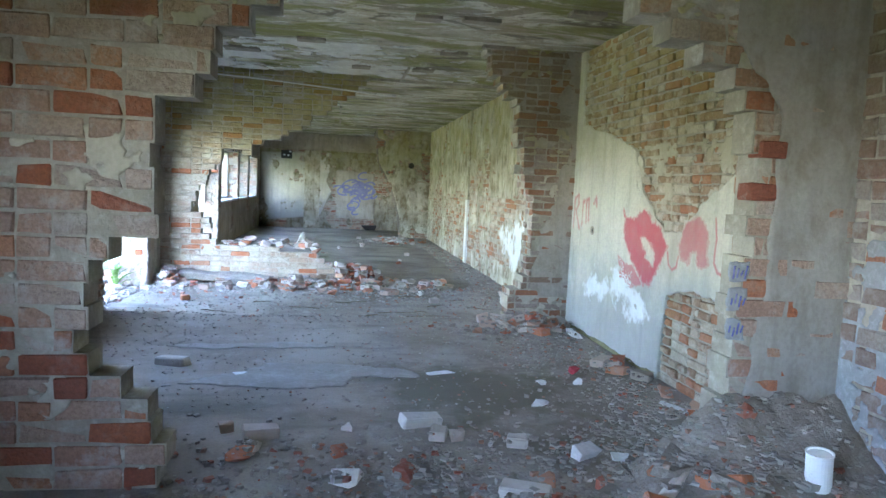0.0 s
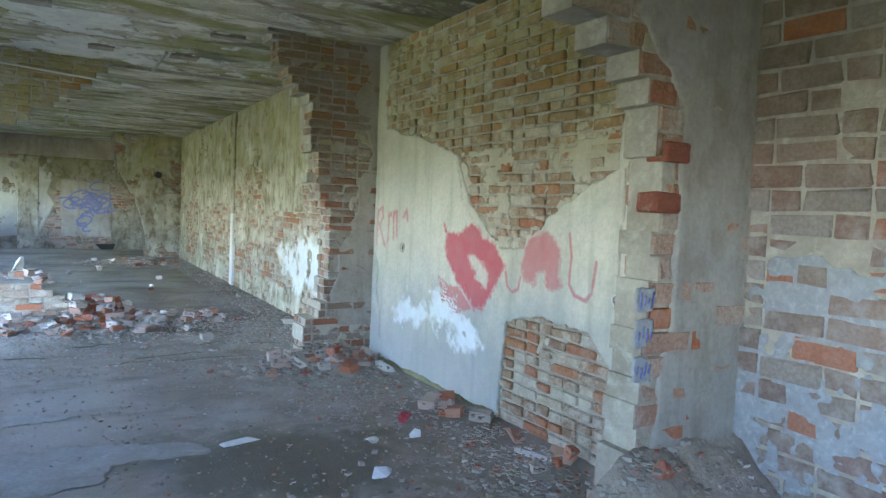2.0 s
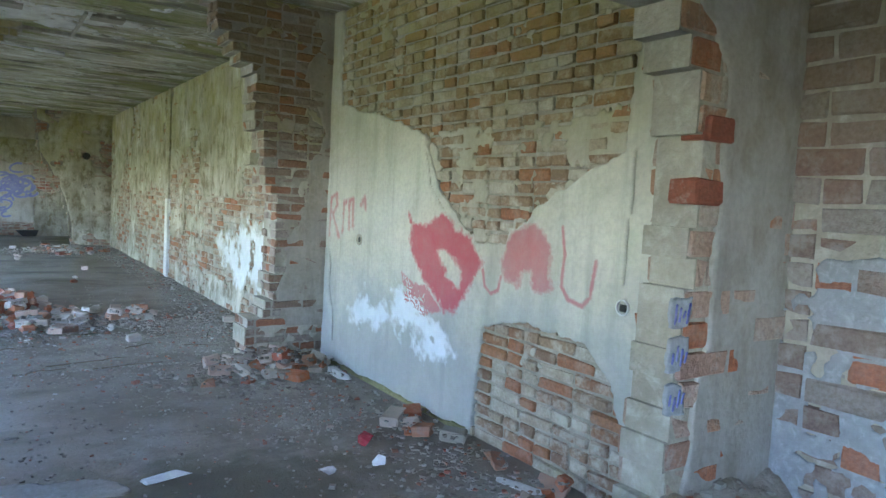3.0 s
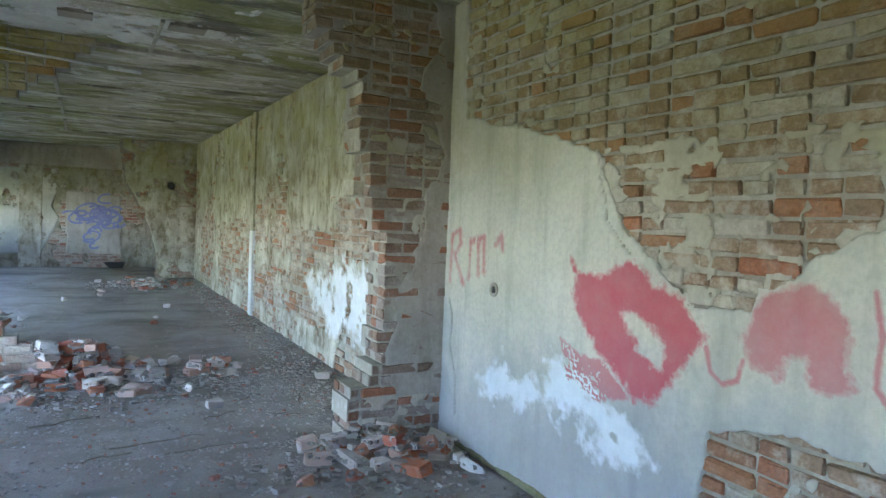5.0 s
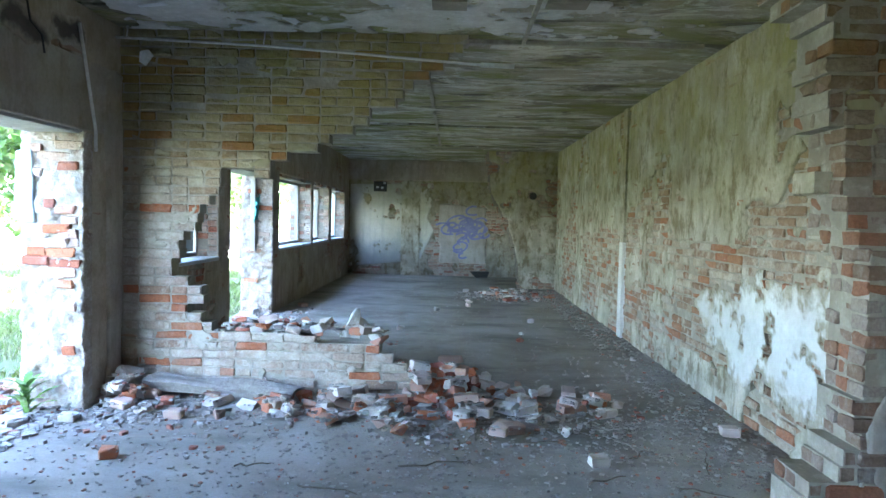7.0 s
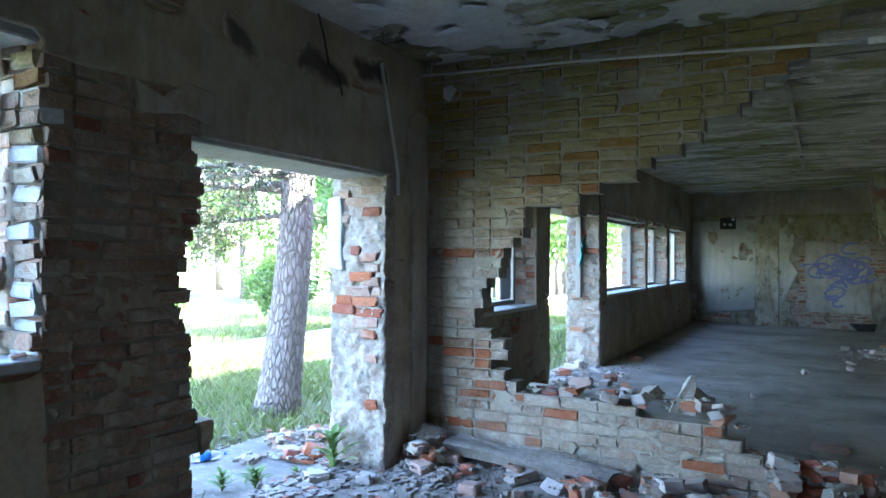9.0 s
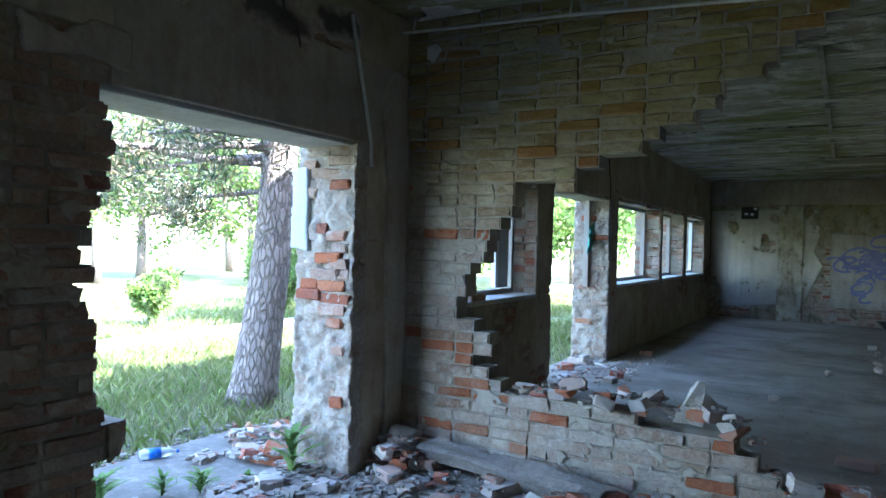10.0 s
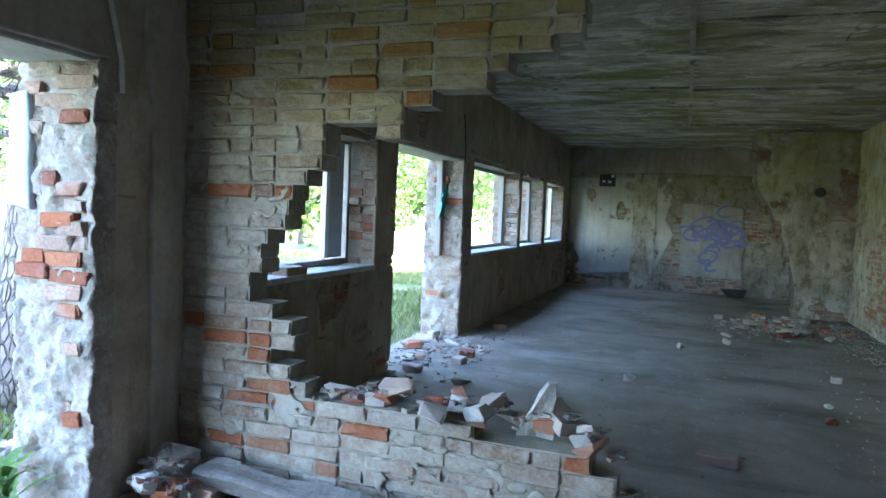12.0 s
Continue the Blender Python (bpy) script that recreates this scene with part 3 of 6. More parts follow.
M_PEELING = stain_material("ceiling_paint_peeling", (0.62, 0.60, 0.55), (0.48, 0.455, 0.405), (0.70, 0.69, 0.66), 4.0, 0.4)
coat("peeling_paint", "ceiling", (0, 0), (-2.5, 2.5), (7.66, 9.92), lambda u, z: 0.02 + fbm(u * 1.6, z * 2.4, 171) + 0.5 * fbm(u * 6, z * 8, 173) + 0.2 * fbm(u * 22, z * 26, 175) - 0.1 * np.clip(u, 0, 2), 0.03, M_PEELING, ceiling, "peeling pale ceiling paint", depth=0.016, back=0.012, relief=0.004)

# unseen roof slab, added so that its eaves shade the facade
tagged(part("roof", box_bm((-3.3, Y_REAR - 0.6, H + 0.31), (3.3, Y_END + 0.6, H + 0.45), 0.01), M_MORTAR_DARK), "unseen flat concrete roof slab, added with a short eave for shade", kind="structure")

# front cross wall with the ragged opening that the walk passes through
gap_front = inside([(-0.84, -0.1), (-0.84, 0.3), (-0.95, 0.42), (-1.2, 0.62), (-1.16, 1.1), (-0.88, 1.22), (-0.85, 1.75), (-0.70, 1.86), (-0.62, 2.12), (-0.40, 2.25), (-0.2, 2.62), (0.3, 3.1), (1.0, 3.1), (1.2, 2.5), (1.45, 2.33), (1.8, 2.16), (2.06, 1.92), (2.06, 1.2), (1.98, 0.5), (1.95, -0.1)])
wall_front = lay_wall("wall_front", "x", (0, 3.22), (X_FACADE, 2.95), H, 0.20, lambda u, z: -gap_front(u, z), lambda u, z: everywhere(u, z), BIG, BIG_L, M_BRICK_FRONT, M_MORTAR, "broken brick cross wall with a ragged opening", seed=2, near=-0.9)
# darker copy of the grey plaster; the pier's shade is in its colour
coat("plaster", "x", (0, 3.22), (1.9, 2.66), (0, H), lambda u, z: np.minimum(-gap_front(u, z) - 0.13, 0.17 + 0.9 * fbm(u * 2.2, z * 2.2, 23)) + 0.12 * fbm(u * 4, z * 4, 21), 0.03, plaster_material("plaster_pier", (0.37, 0.345, 0.31), (0.28, 0.255, 0.225), 0.2, None, 1.8, 0.5, 0.25), wall_front, "grey plaster left on the wall stub")

# limewash colour that includes the bluish window light low on the wall
M_WASHED_BLUE = stain_material("limewash_grey_blue", (0.31, 0.32, 0.335), (0.25, 0.255, 0.26), (0.40, 0.41, 0.425), 7.0, 0.4)
# side wall of the first room
wall_right_front = lay_wall("wall_right_front", "y+", (2.65, 0), (Y_REAR, 3.22), H, 0.3, everywhere, lambda u, z: u - 1.2, BIG, BIG_L, M_BRICK_SIDE, M_MORTAR, "old dusty brick side wall with limewash remains", seed=3)
coat("plaster", "y+", (2.65, 0), (Y_REAR, 2.9), (0, H), lambda u, z: 1.6 - u + 0.6 * fbm(u * 2, z * 2, 8), 0.06, M_PLASTER_GREY, wall_right_front)
coat("limewash", "y+", (2.65, 0), (1.6, 3.22), (0, 1.6), lambda u, z: np.minimum(1.35 - z + 0.5 * fbm(u * 2, z * 2, 11), 0.06 + fbm(u * 4, z * 6, 12) + 0.8 * fbm(u * 18, z * 22, 13)), 0.018, M_WASHED_BLUE, wall_right_front, "limewash worn off the brick, tinted with bluish window light", depth=0.008, back=0.0)

M_WASH_TAN = plaster_material("mortar_tan", (0.54, 0.49, 0.40), (0.38, 0.335, 0.265), 0.8)
smear("x", (0, 3.22), (X_FACADE, 2.0), (0, H), lambda u, z: -gap_front(u, z) - 0.06, 0.24, M_WASH_TAN, wall_front, 431)
# side wall with red graffiti
bare_top = inside([(7.15, 3.1), (7.12, 2.2), (6.55, 2.1), (6.0, 1.97), (5.75, 1.86), (5.55, 1.5), (5.35, 1.36), (5.15, 1.2), (4.75, 1.2), (4.6, 1.42), (4.3, 1.55), (3.96, 1.72), (3.94, 2.3), (3.6, 2.6), (3.4, 3.1)])
bare_low = inside([(5.08, -0.1), (5.0, 0.72), (4.6, 0.80), (4.15, 0.76), (3.95, 0.55), (3.75, 0.1), (3.6, -0.1)])


def bare_graffiti(u, z):
    return np.maximum(bare_top(u, z), bare_low(u, z)) + 0.07 * fbm(u * 5, z * 5, 31) + 0.05 * fbm(u * 16, z * 16, 33)


crack = stroke([(5.76, 2.0), (5.74, 1.78), (5.68, 1.66), (5.66, 1.55), (5.57, 1.46), (5.5, 1.4), (5.42, 1.33)], 0.013)
crack_low = stroke([(7.25, 0.98), (7.19, 0.86), (7.21, 0.66), (7.12, 0.45), (7.1, 0.2)], 0.02)
chase = stroke([(3.92, 1.02), (3.93, 1.3), (3.915, 1.5), (3.92, 1.72)], 0.015)
wall_graffiti = lay_wall("wall_right_middle", "y+", (X_RIGHT, 0), (3.42, 7.33), H, 0.3, everywhere, lambda u, z: bare_graffiti(u, z) + 0.1, STD, STD_L, M_BRICK_WALL, M_MORTAR, "side wall with pale plaster, bare brick patches and red graffiti", seed=4, near=4.8, limit=300, offset=0.013, headers=0.68, joint=0.0075)
coat("plaster", "y+", (X_RIGHT, 0), (3.42, 7.33), (0, H), lambda u, z: np.min([-bare_graffiti(u, z), -crack(u, z), -crack_low(u, z), -chase(u, z)], axis=0), 0.017, M_PLASTER, wall_graffiti, "pale flaking plaster with limewash low down", depth=0.018, back=0.014)

# white limewash, its blue tint taken from the daylight
M_LIME = stain_material("limewash_bluish", (0.66, 0.68, 0.70), (0.54, 0.56, 0.575), (0.78, 0.79, 0.80), 9.0, 0.25)
lime_zone = inside([(6.95, 0.5), (6.7, 0.66), (6.3, 0.72), (5.95, 0.9), (5.6, 0.74), (5.3, 0.62), (5.3, 0.46), (5.6, 0.42), (6.2, 0.48), (6.6, 0.38)])
coat("limewash", "y+", (X_RIGHT, 0), (5.0, 7.33), (0, 1.2), lambda u, z: np.minimum(np.minimum(lime_zone(u, z) + 0.3 * fbm(u * 2.0, z * 3.0, 35) + 0.22 * fbm(u * 9, z * 9, 36) + 0.16 * fbm(u * 26, z * 26, 34), 0.4 + fbm(u * 4, z * 4, 37) + 0.5 * fbm(u * 17, z * 17, 32)), -bare_graffiti(u, z) - 0.01), 0.017, M_LIME_SOFT, wall_graffiti, "flaking limewash low on the wall, tinted with bluish daylight", depth=0.004, back=0.0, face=-0.018, fade=0.17)

smear("y+", (X_RIGHT, 0), (3.5, 7.3), (0, H), lambda u, z: bare_graffiti(u, z) + 0.03, lambda u, z: 0.34 + 0.26 * ((z > 1.2) & (z < 1.9)) - 0.14 * (z > 2.1) - 0.25 * (z < 0.9), M_WASH_TAN, wall_graffiti, 421)
# stub of a lost cross wall
stub = inside([(2.75, -0.1), (1.86, -0.1), (1.86, 0.36), (2.02, 0.42), (2.06, 1.2), (1.97, 1.6), (1.92, 1.95), (1.84, 2.1), (1.88, 2.4), (1.72, 2.5), (1.6, 2.72), (1.5, 2.78), (1.5, 3.1), (2.75, 3.1)])
wall_stub = lay_wall("wall_stub", "x", (0, 7.33), (1.4, 2.86), H, 0.32, stub, lambda u, z: everywhere(u, z), STD, STD_L, M_BRICK_STUB, M_MORTAR, "brick stub of a lost cross wall with ragged edge", seed=5, ragged=0.018, headers=0.6)
coat("plaster", "x", (0, 7.33), (1.6, 2.56), (0.3, H), lambda u, z: u - 2.33 + 0.5 * fbm(u * 2.5, z * 2.5, 41) + 0.15 * np.sin(z * 2.3), 0.03, M_PLASTER_GREY, wall_stub, depth=0.012)

smear("x", (0, 7.33), (1.4, 2.5), (0, H), lambda u, z: stub(u, z) - 0.07, 0.45, M_WASH_TAN, wall_stub, 441)
# long side wall beyond the stub
def bare_long(u, z):
    return 0.55 * fbm(u * 1.1, z * 1.1, 51) + 0.28 * fbm(u * 5, z * 5, 53) - 0.02 + 0.09 * ((z > 0.35) & (z < 1.35)) - 0.05 * np.clip((z - 1.5) / 0.6, 0, 1)


M_MOSS = stain_material("moss_yellow_green", (0.24, 0.225, 0.12), (0.18, 0.17, 0.08), (0.32, 0.3, 0.18), 14.0, 0.8)
coat("moss", "y+", (X_RIGHT, 0), (5.1, 7.3), (0, 0.12), lambda u, z: 0.03 - z + 0.06 * fbm(u * 5, z * 5, 39), 0.02, M_MOSS, wall_graffiti, "yellow-green moss along the wall foot", depth=0.03, back=0.0)
wall_long = lay_wall("wall_right_back", "y+", (2.52, 0), (7.65, Y_END), H, 0.3, everywhere, lambda u, z: bare_long(u, z) + 0.08, STD, STD_L, M_BRICK_WALL, M_MORTAR, "long side wall with mossy flaking plaster", seed=6, near=7.65)
coat("plaster", "y+", (2.52, 0), (7.65, Y_END), (0, H), lambda u, z: -bare_long(u, z), 0.045, M_PLASTER_MOSSY, wall_long, "mossy plaster flaked off the brick")
# limewash patch that also paints in the bright reflection beyond the stub
coat("limewash", "y+", (2.52, 0), (7.65, 12.5), (0.1, 1.9), lambda u, z: np.minimum(inside([(7.6, 0.45), (7.6, 1.35), (8.3, 1.2), (9.2, 1.1), (10.5, 0.8), (10.2, 0.5), (9.0, 0.25), (8.2, 0.3)])(u, z) + 0.45 * fbm(u * 2.2, z * 2.2, 57) + 0.25 * fbm(u * 9, z * 9, 58), 0.2 - fbm(u * 7, z * 7, 59) - 0.3 * fbm(u * 22, z * 22, 56)), 0.025, M_WASH_SOFT, wall_long, "flaking white limewash, brightened for reflected daylight", depth=0.012, back=0.0, face=-0.014, fade=0.2)
M_WHITE = plaster_material("limewash_white", (0.75, 0.75, 0.74), (0.6, 0.6, 0.57))
part("lime_strip", box_bm((2.47, 13.28, 0.0), (2.53, 13.46, 1.25), 0.006), M_WHITE, wall_long, "white lime strip of a lost cross wall")
part("plaster_strip", box_bm((2.475, 13.28, 1.25), (2.53, 13.46, 3.0), 0.006), M_PLASTER_MOSSY, wall_long)

# middle cross wall, broken through in a wide arch
solid_mid = inside([(-2.6, -0.1), (-2.6, 3.1), (0.40, 3.1), (0.25, 2.82), (-0.02, 2.62), (-0.28, 2.40), (-0.44, 2.34), (-0.6, 2.22), (-0.74, 2.18), (-0.9, 2.07), (-1.2, 1.92), (-1.26, 1.84), (-1.6, 1.84), (-1.75, 1.6), (-1.9, 1.38), (-2.04, 1.15), (-2.02, 0.98), (-1.76, 0.88), (-1.9, 0.70), (-1.7, 0.6), (-1.7, 0.54), (-0.5, 0.46), (-0.2, 0.38), (-0.05, 0.2), (0.12, -0.1)])
wall_mid = lay_wall("wall_middle", "x", (0, 9.94), (-2.6, 0.5), H, 0.17, solid_mid, lambda u, z: everywhere(u, z), STD, STD_L, M_BRICK_WASHED, M_MORTAR, "limewashed brick cross wall broken through in an arch", seed=7, limit=600, offset=0.008, joint=0.006)
M_WASH_OLIVE = plaster_material("limewash_olive", (0.52, 0.48, 0.40), (0.36, 0.32, 0.245), 0.95)
smear("x", (0, 9.94), (-2.5, 0.45), (0, H), lambda u, z: solid_mid(u, z) - 0.05, lambda u, z: 0.30 - 0.06 * (z < 1.2) - 0.16 * (z > 2.0), M_WASH_OLIVE, wall_mid, 411)

# rear cross wall remains
solid_back = inside([(2.6, -0.1), (2.6, 3.1), (0.93, 3.1), (1.0, 2.1), (1.25, 1.65), (1.5, 1.1), (1.65, 0.5), (1.67, -0.1)])
wall_back = lay_wall("wall_back", "x", (0, 19.4), (0.8, 2.52), H, 0.25, solid_back, lambda u, z: 0.3 * fbm(u * 3, z * 3, 61) - 0.02, STD, STD_L, M_BRICK_DARK, M_MORTAR_DARK, "dark remains of a rear cross wall", seed=8)
coat("plaster", "x", (0, 19.4), (0.8, 2.52), (0, H), lambda u, z: np.minimum(solid_back(u, z) - 0.06, -0.3 * fbm(u * 3, z * 3, 61) + 0.04), 0.05, M_PLASTER_MOSSY, wall_back)

# end wall and the wall behind the start
wall_end = lay_wall("wall_end", "x", (0, Y_END), (-2.95, 2.86), H, 0.3, everywhere, lambda u, z: 0.5 * fbm(u * 1.5, z * 1.5, 71), STD, STD_L, M_BRICK_DARK, M_MORTAR, "end wall with patchy pale plaster and blue graffiti", seed=9, limit=200, near=0)
coat("plaster", "x", (0, Y_END), (-2.5, 2.52), (0, H), lambda u, z: -0.5 * fbm(u * 1.5, z * 1.5, 71) + 0.03, 0.06, plaster_material("plaster_end_wall", (0.44, 0.40, 0.315), (0.18, 0.155, 0.115), 0.7, None, 2.0, 0.5, 0.8), wall_end)
coat("pale_plaster", "x", (0, Y_END), (-2.5, 0.0), (0.1, 2.5), lambda u, z: np.minimum(inside([(-2.45, 0.2), (-2.45, 2.35), (-0.35, 2.4), (-0.3, 1.9), (-0.42, 1.5), (-0.25, 1.2), (-0.6, 0.4)])(u, z), 0.16 + fbm(u * 2.5, z * 2.5, 75) + 0.4 * fbm(u * 9, z * 9, 77)), 0.035, M_PLASTER, wall_end, "pale cream plaster left on the end wall", depth=0.03)
# assumed wall out of view that closes the first room
tagged(part("wall_rear", box_bm((-2.95, Y_REAR - 0.3, 0), (2.95, Y_REAR, H), 0.0), M_PLASTER_GREY), "plain grey plastered rear wall, unseen and assumed", kind="structure")

# street-side wall with its windows and broken doorways
# the first two openings are out of view, added to light the first room
OPENINGS = [(-2.4, -0.6, 1.0, 2.3), (0.3, 1.45, 1.0, 2.2), (4.95, 6.92, 1.05, 2.38), (7.74, 9.41, -0.1, 2.10), (10.5, 12.3, 1.0, 2.07), (12.76, 14.75, -0.1, 2.10), (15.13, 17.55, 0.96, 2.13), (17.75, 19.45, 0.96, 2.13), (19.75, 21.6, 0.96, 2.12)]


def facade_keep(u, z):
    out = np.full(np.shape(u), 9.0)
    u = u + 0.3 * fbm(z * 3.3, z * 0 + 3.0, 87) * ((u > 7.4) & (u < 8.6))
    for y0, y1, z0, z1 in OPENINGS:
        d = np.minimum(np.minimum(u - y0, y1 - u), np.minimum(z - z0, z1 - z))
        out = np.minimum(out, -d)
    return out


def facade_bare(u, z):
    return np.where(facade_keep(u, z) < 0.22, 1.0, -1.0) + 3.0 * ((u > 6.92) & (u < 7.74)) + (fbm(u * 1.2, z * 1.2, 81) > 0.12) * 1.5


wall_facade = lay_wall("wall_facade", "y-", (X_FACADE, 0), (Y_REAR, Y_END), H, 0.41, lambda u, z: facade_keep(u, z) + 0.03 * fbm(u * 8, z * 8, 83), facade_bare, STD, STD_L, M_BRICK_DARK, M_MORTAR_DARK, "sooty brick facade wall with window and door openings", seed=10, limit=500, near=8.5, ragged=0.03)
coat("plaster", "y-", (X_FACADE, 0), (Y_REAR, Y_END), (0, H), lambda u, z: np.minimum(facade_keep(u, z) - 0.02 - 0.5 * ((u > 6.95) & (u < 7.74) & (z < 2.3)), 0.2 - fbm(u * 1.2, z * 1.2, 81)) + 0.04 * fbm(u * 7, z * 7, 85), 0.045, M_PLASTER_DARK, wall_facade, "dark stained plaster", depth=0.016)


# red graffiti sprayed on the side wall
def paint(name, mat, parent, fields, u_range, z_range, wear, seed, axis, origin, face, plaster_seed=3, step=0.014, label="", relief=0.006, soft=1.0, fade=0.9, thin=0.035):
    def field(u, z):
        f = np.max([g(u, z) for g in fields], axis=0)
        return np.minimum(f + 0.012 + soft * (0.05 * fbm(u * 12, z * 12, seed) + 0.03 * fbm(u * 45, z * 45, seed)), thin * (1.5 + 4 * wear - 2.2 * fade * np.clip(z - 1.2, 0, 1) + 3.5 * fbm(u * 14, z * 14, seed + 2)))
    return coat(name, axis, origin, u_range, z_range, field, step, mat, parent, label, 0.004, 0.0, relief, plaster_seed, face, 1.0, thin)


heart = inside([(5.93, 1.36), (5.9, 1.22), (5.8, 0.98), (5.55, 0.8), (5.4, 0.72), (5.3, 0.72), (5.18, 0.84), (5.02, 1.07), (5.1, 1.2), (5.22, 1.24), (5.3, 1.3), (5.45, 1.38), (5.58, 1.35), (5.7, 1.29), (5.84, 1.29)])
heart_hole = inside([(5.5, 1.12), (5.4, 0.98), (5.27, 0.92), (5.25, 1.0), (5.35, 1.06)])
second = inside([(4.82, 1.0), (4.85, 1.15), (4.78, 1.3), (4.62, 1.35), (4.5, 1.33), (4.42, 1.2), (4.4, 1.0), (4.5, 0.96), (4.57, 0.98), (4.6, 1.08), (4.67, 1.07), (4.69, 0.97)])
G = dict(axis="y+", origin=(X_RIGHT, 0), face=-0.018)
graffiti = tagged(new("graffiti"), "red spray-painted heart and letters on the plaster", "graffiti")
paint("heart", M_RED_SOFT, graffiti, [lambda u, z: np.minimum(heart(u, z), -heart_hole(u, z))], (4.9, 6.0), (0.6, 1.45), 0.18, 101, step=0.01, fade=3.2, thin=0.075, soft=1.5, **G)
paint("letter", M_PINK_SOFT, graffiti, [second], (4.3, 4.95), (0.9, 1.45), 0.14, 103, step=0.01, thin=0.07, soft=1.3, **G)
for f in [stroke([(5.02, 1.05), (4.99, 0.95), (4.93, 0.91), (4.86, 0.94), (4.84, 1.02)], 0.016), stroke([(4.36, 1.34), (4.33, 1.2), (4.34, 1.03), (4.28, 0.97), (4.18, 0.95), (4.13, 1.0), (4.11, 1.18)], 0.016)]:
    paint("loop", M_PINK_SOFT, graffiti, [f], (4.05, 5.1), (0.85, 1.45), 0.3, 105, step=0.008, soft=0.1, thin=0.026, **G)
for f in [stroke([(7.24, 1.1), (7.22, 1.42), (7.12, 1.46), (7.1, 1.36), (7.18, 1.28), (7.05, 1.1)], 0.055), stroke([(6.98, 1.15), (6.97, 1.38), (6.9, 1.4)], 0.055), stroke([(6.86, 1.18), (6.87, 1.4), (6.8, 1.42), (6.79, 1.2)], 0.055), stroke([(6.66, 1.38), (6.6, 1.44), (6.58, 1.35)], 0.055)]:
    paint("letter", M_PINK_SOFT, graffiti, [f], (6.5, 7.32), (1.0, 1.55), 0.3, 107, step=0.01, soft=0.35, thin=0.065, **G)
paint("smear", M_PINK_SOFT, graffiti, [inside([(6.0, 0.95), (5.9, 0.72), (5.65, 0.66), (5.45, 0.72), (5.6, 0.85), (5.8, 0.86)])], (5.3, 6.1), (0.55, 1.0), 0.0, 109, **G)
rnd = random.Random(12)
swirls = []
for i in range(26):
    cx, cz, r0 = rnd.gauss(0.52, 0.22), rnd.gauss(1.15, 0.28), rnd.uniform(0.08, 0.26)
    a0 = rnd.uniform(0, 6)
    swirls.append(stroke([(cx + r0 * math.cos(a0 + t * 0.5) * (1 + 0.06 * t), cz + r0 * math.sin(a0 + t * 0.5) * (1 - 0.05 * t)) for t in range(9)], 0.045))
blue_graffiti = tagged(new("graffiti"), "tangled blue spray graffiti low on the end wall", "graffiti")
pale_patch = coat("pale_patch", "x", (0, Y_END), (-0.3, 1.4), (0.2, 2.1), lambda u, z: inside([(-0.1, 0.35), (-0.12, 1.9), (1.1, 1.8), (1.15, 0.33)])(u, z) + 0.08 * fbm(u * 5, z * 5, 113), 0.04, M_PLASTER_GREY, blue_graffiti, depth=0.026)
paint("swirl", M_BLUE_SOFT, blue_graffiti, swirls, (-0.2, 1.3), (0.35, 2.0), 0.3, 111, "x", (0, Y_END), -0.026, step=0.02, soft=0.3, thin=0.03)
smear("y-", (X_FACADE, 0), (6.93, 7.7), (0, 2.6), lambda u, z: facade_keep(u, z) - 0.05, 0.27, M_PLASTER_DARK, wall_facade, 451)
part("painted_block", box_bm((1.875, 7.42, 1.66), (1.96, 7.62, 1.76), 0.006, 0.004), M_PLASTER_MOSSY, wall_stub, "pale painted block in the broken edge")


# ---------------------------------------------------------------- outdoors
k = Nodes("ground_grass_soil", 1.0)
gc = k.mix(k.ramp(k.noise(0.35, 6, rough=0.65), [(0.38, 0.0), (0.62, 1.0)]), (0.085, 0.115, 0.035), (0.14, 0.14, 0.065))
gc = k.mix(k.ramp(k.noise(3, 5), [(0.5, 0.0), (0.75, 0.7)]), gc, (0.15, 0.125, 0.08))
M_GROUND = k.done(gc, k.noise(20, 4), 0.5, 0.03)
ticks = np.concatenate([-np.geomspace(2500, 26, 18), np.linspace(-24, 30, 100), np.geomspace(32, 2500, 18)])
GX, GY = np.meshgrid(ticks, ticks, indexing="ij")
GZ = -0.09 + 0.05 * fbm(GX * 0.4, GY * 0.4, 91) * (np.abs(GX) < 40) - 0.08 * ((np.abs(GX) < 2.9) & (GY > -3.4) & (GY < 22.5))
gn = len(ticks)
ground = tagged(part("ground", mesh_from("ground", np.stack([GX, GY, GZ], -1).reshape(-1, 3), [(i * gn + j, (i + 1) * gn + j, (i + 1) * gn + j + 1, i * gn + j + 1) for i in range(gn - 1) for j in range(gn - 1)], M_GROUND, True)), "sunlit meadow ground with soil patches", kind="structure")


# ---------------------------------------------------------------- rubble: heaps, bricks and chips at rest
def mound_height(x, y):
    rise = np.clip((np.asarray(x, float) - 1.3) / 0.75, 0, 1)
    rise = rise * rise * (3 - 2 * rise)
    fall = np.exp(-(np.clip(3.22 - np.asarray(y, float), 0, 9) / 0.4) ** 1.5)
    return 0.47 * rise * fall * (1 + 0.35 * fbm(np.asarray(x) * 4, np.asarray(y) * 4, 201)) - 0.02 + 0.05 * fbm(np.asarray(x) * 14, np.asarray(y) * 14, 203) * rise


M_SOIL = stain_material("crumbled_mortar", (0.29, 0.25, 0.21), (0.21, 0.175, 0.145), (0.36, 0.33, 0.29), 5.0, 1.0, grain=60)
mu, mv = np.linspace(1.0, 2.655, 70), np.linspace(1.9, 3.225, 60)
MX, MY = np.meshgrid(mu, mv, indexing="ij")
MZ = mound_height(MX, MY)
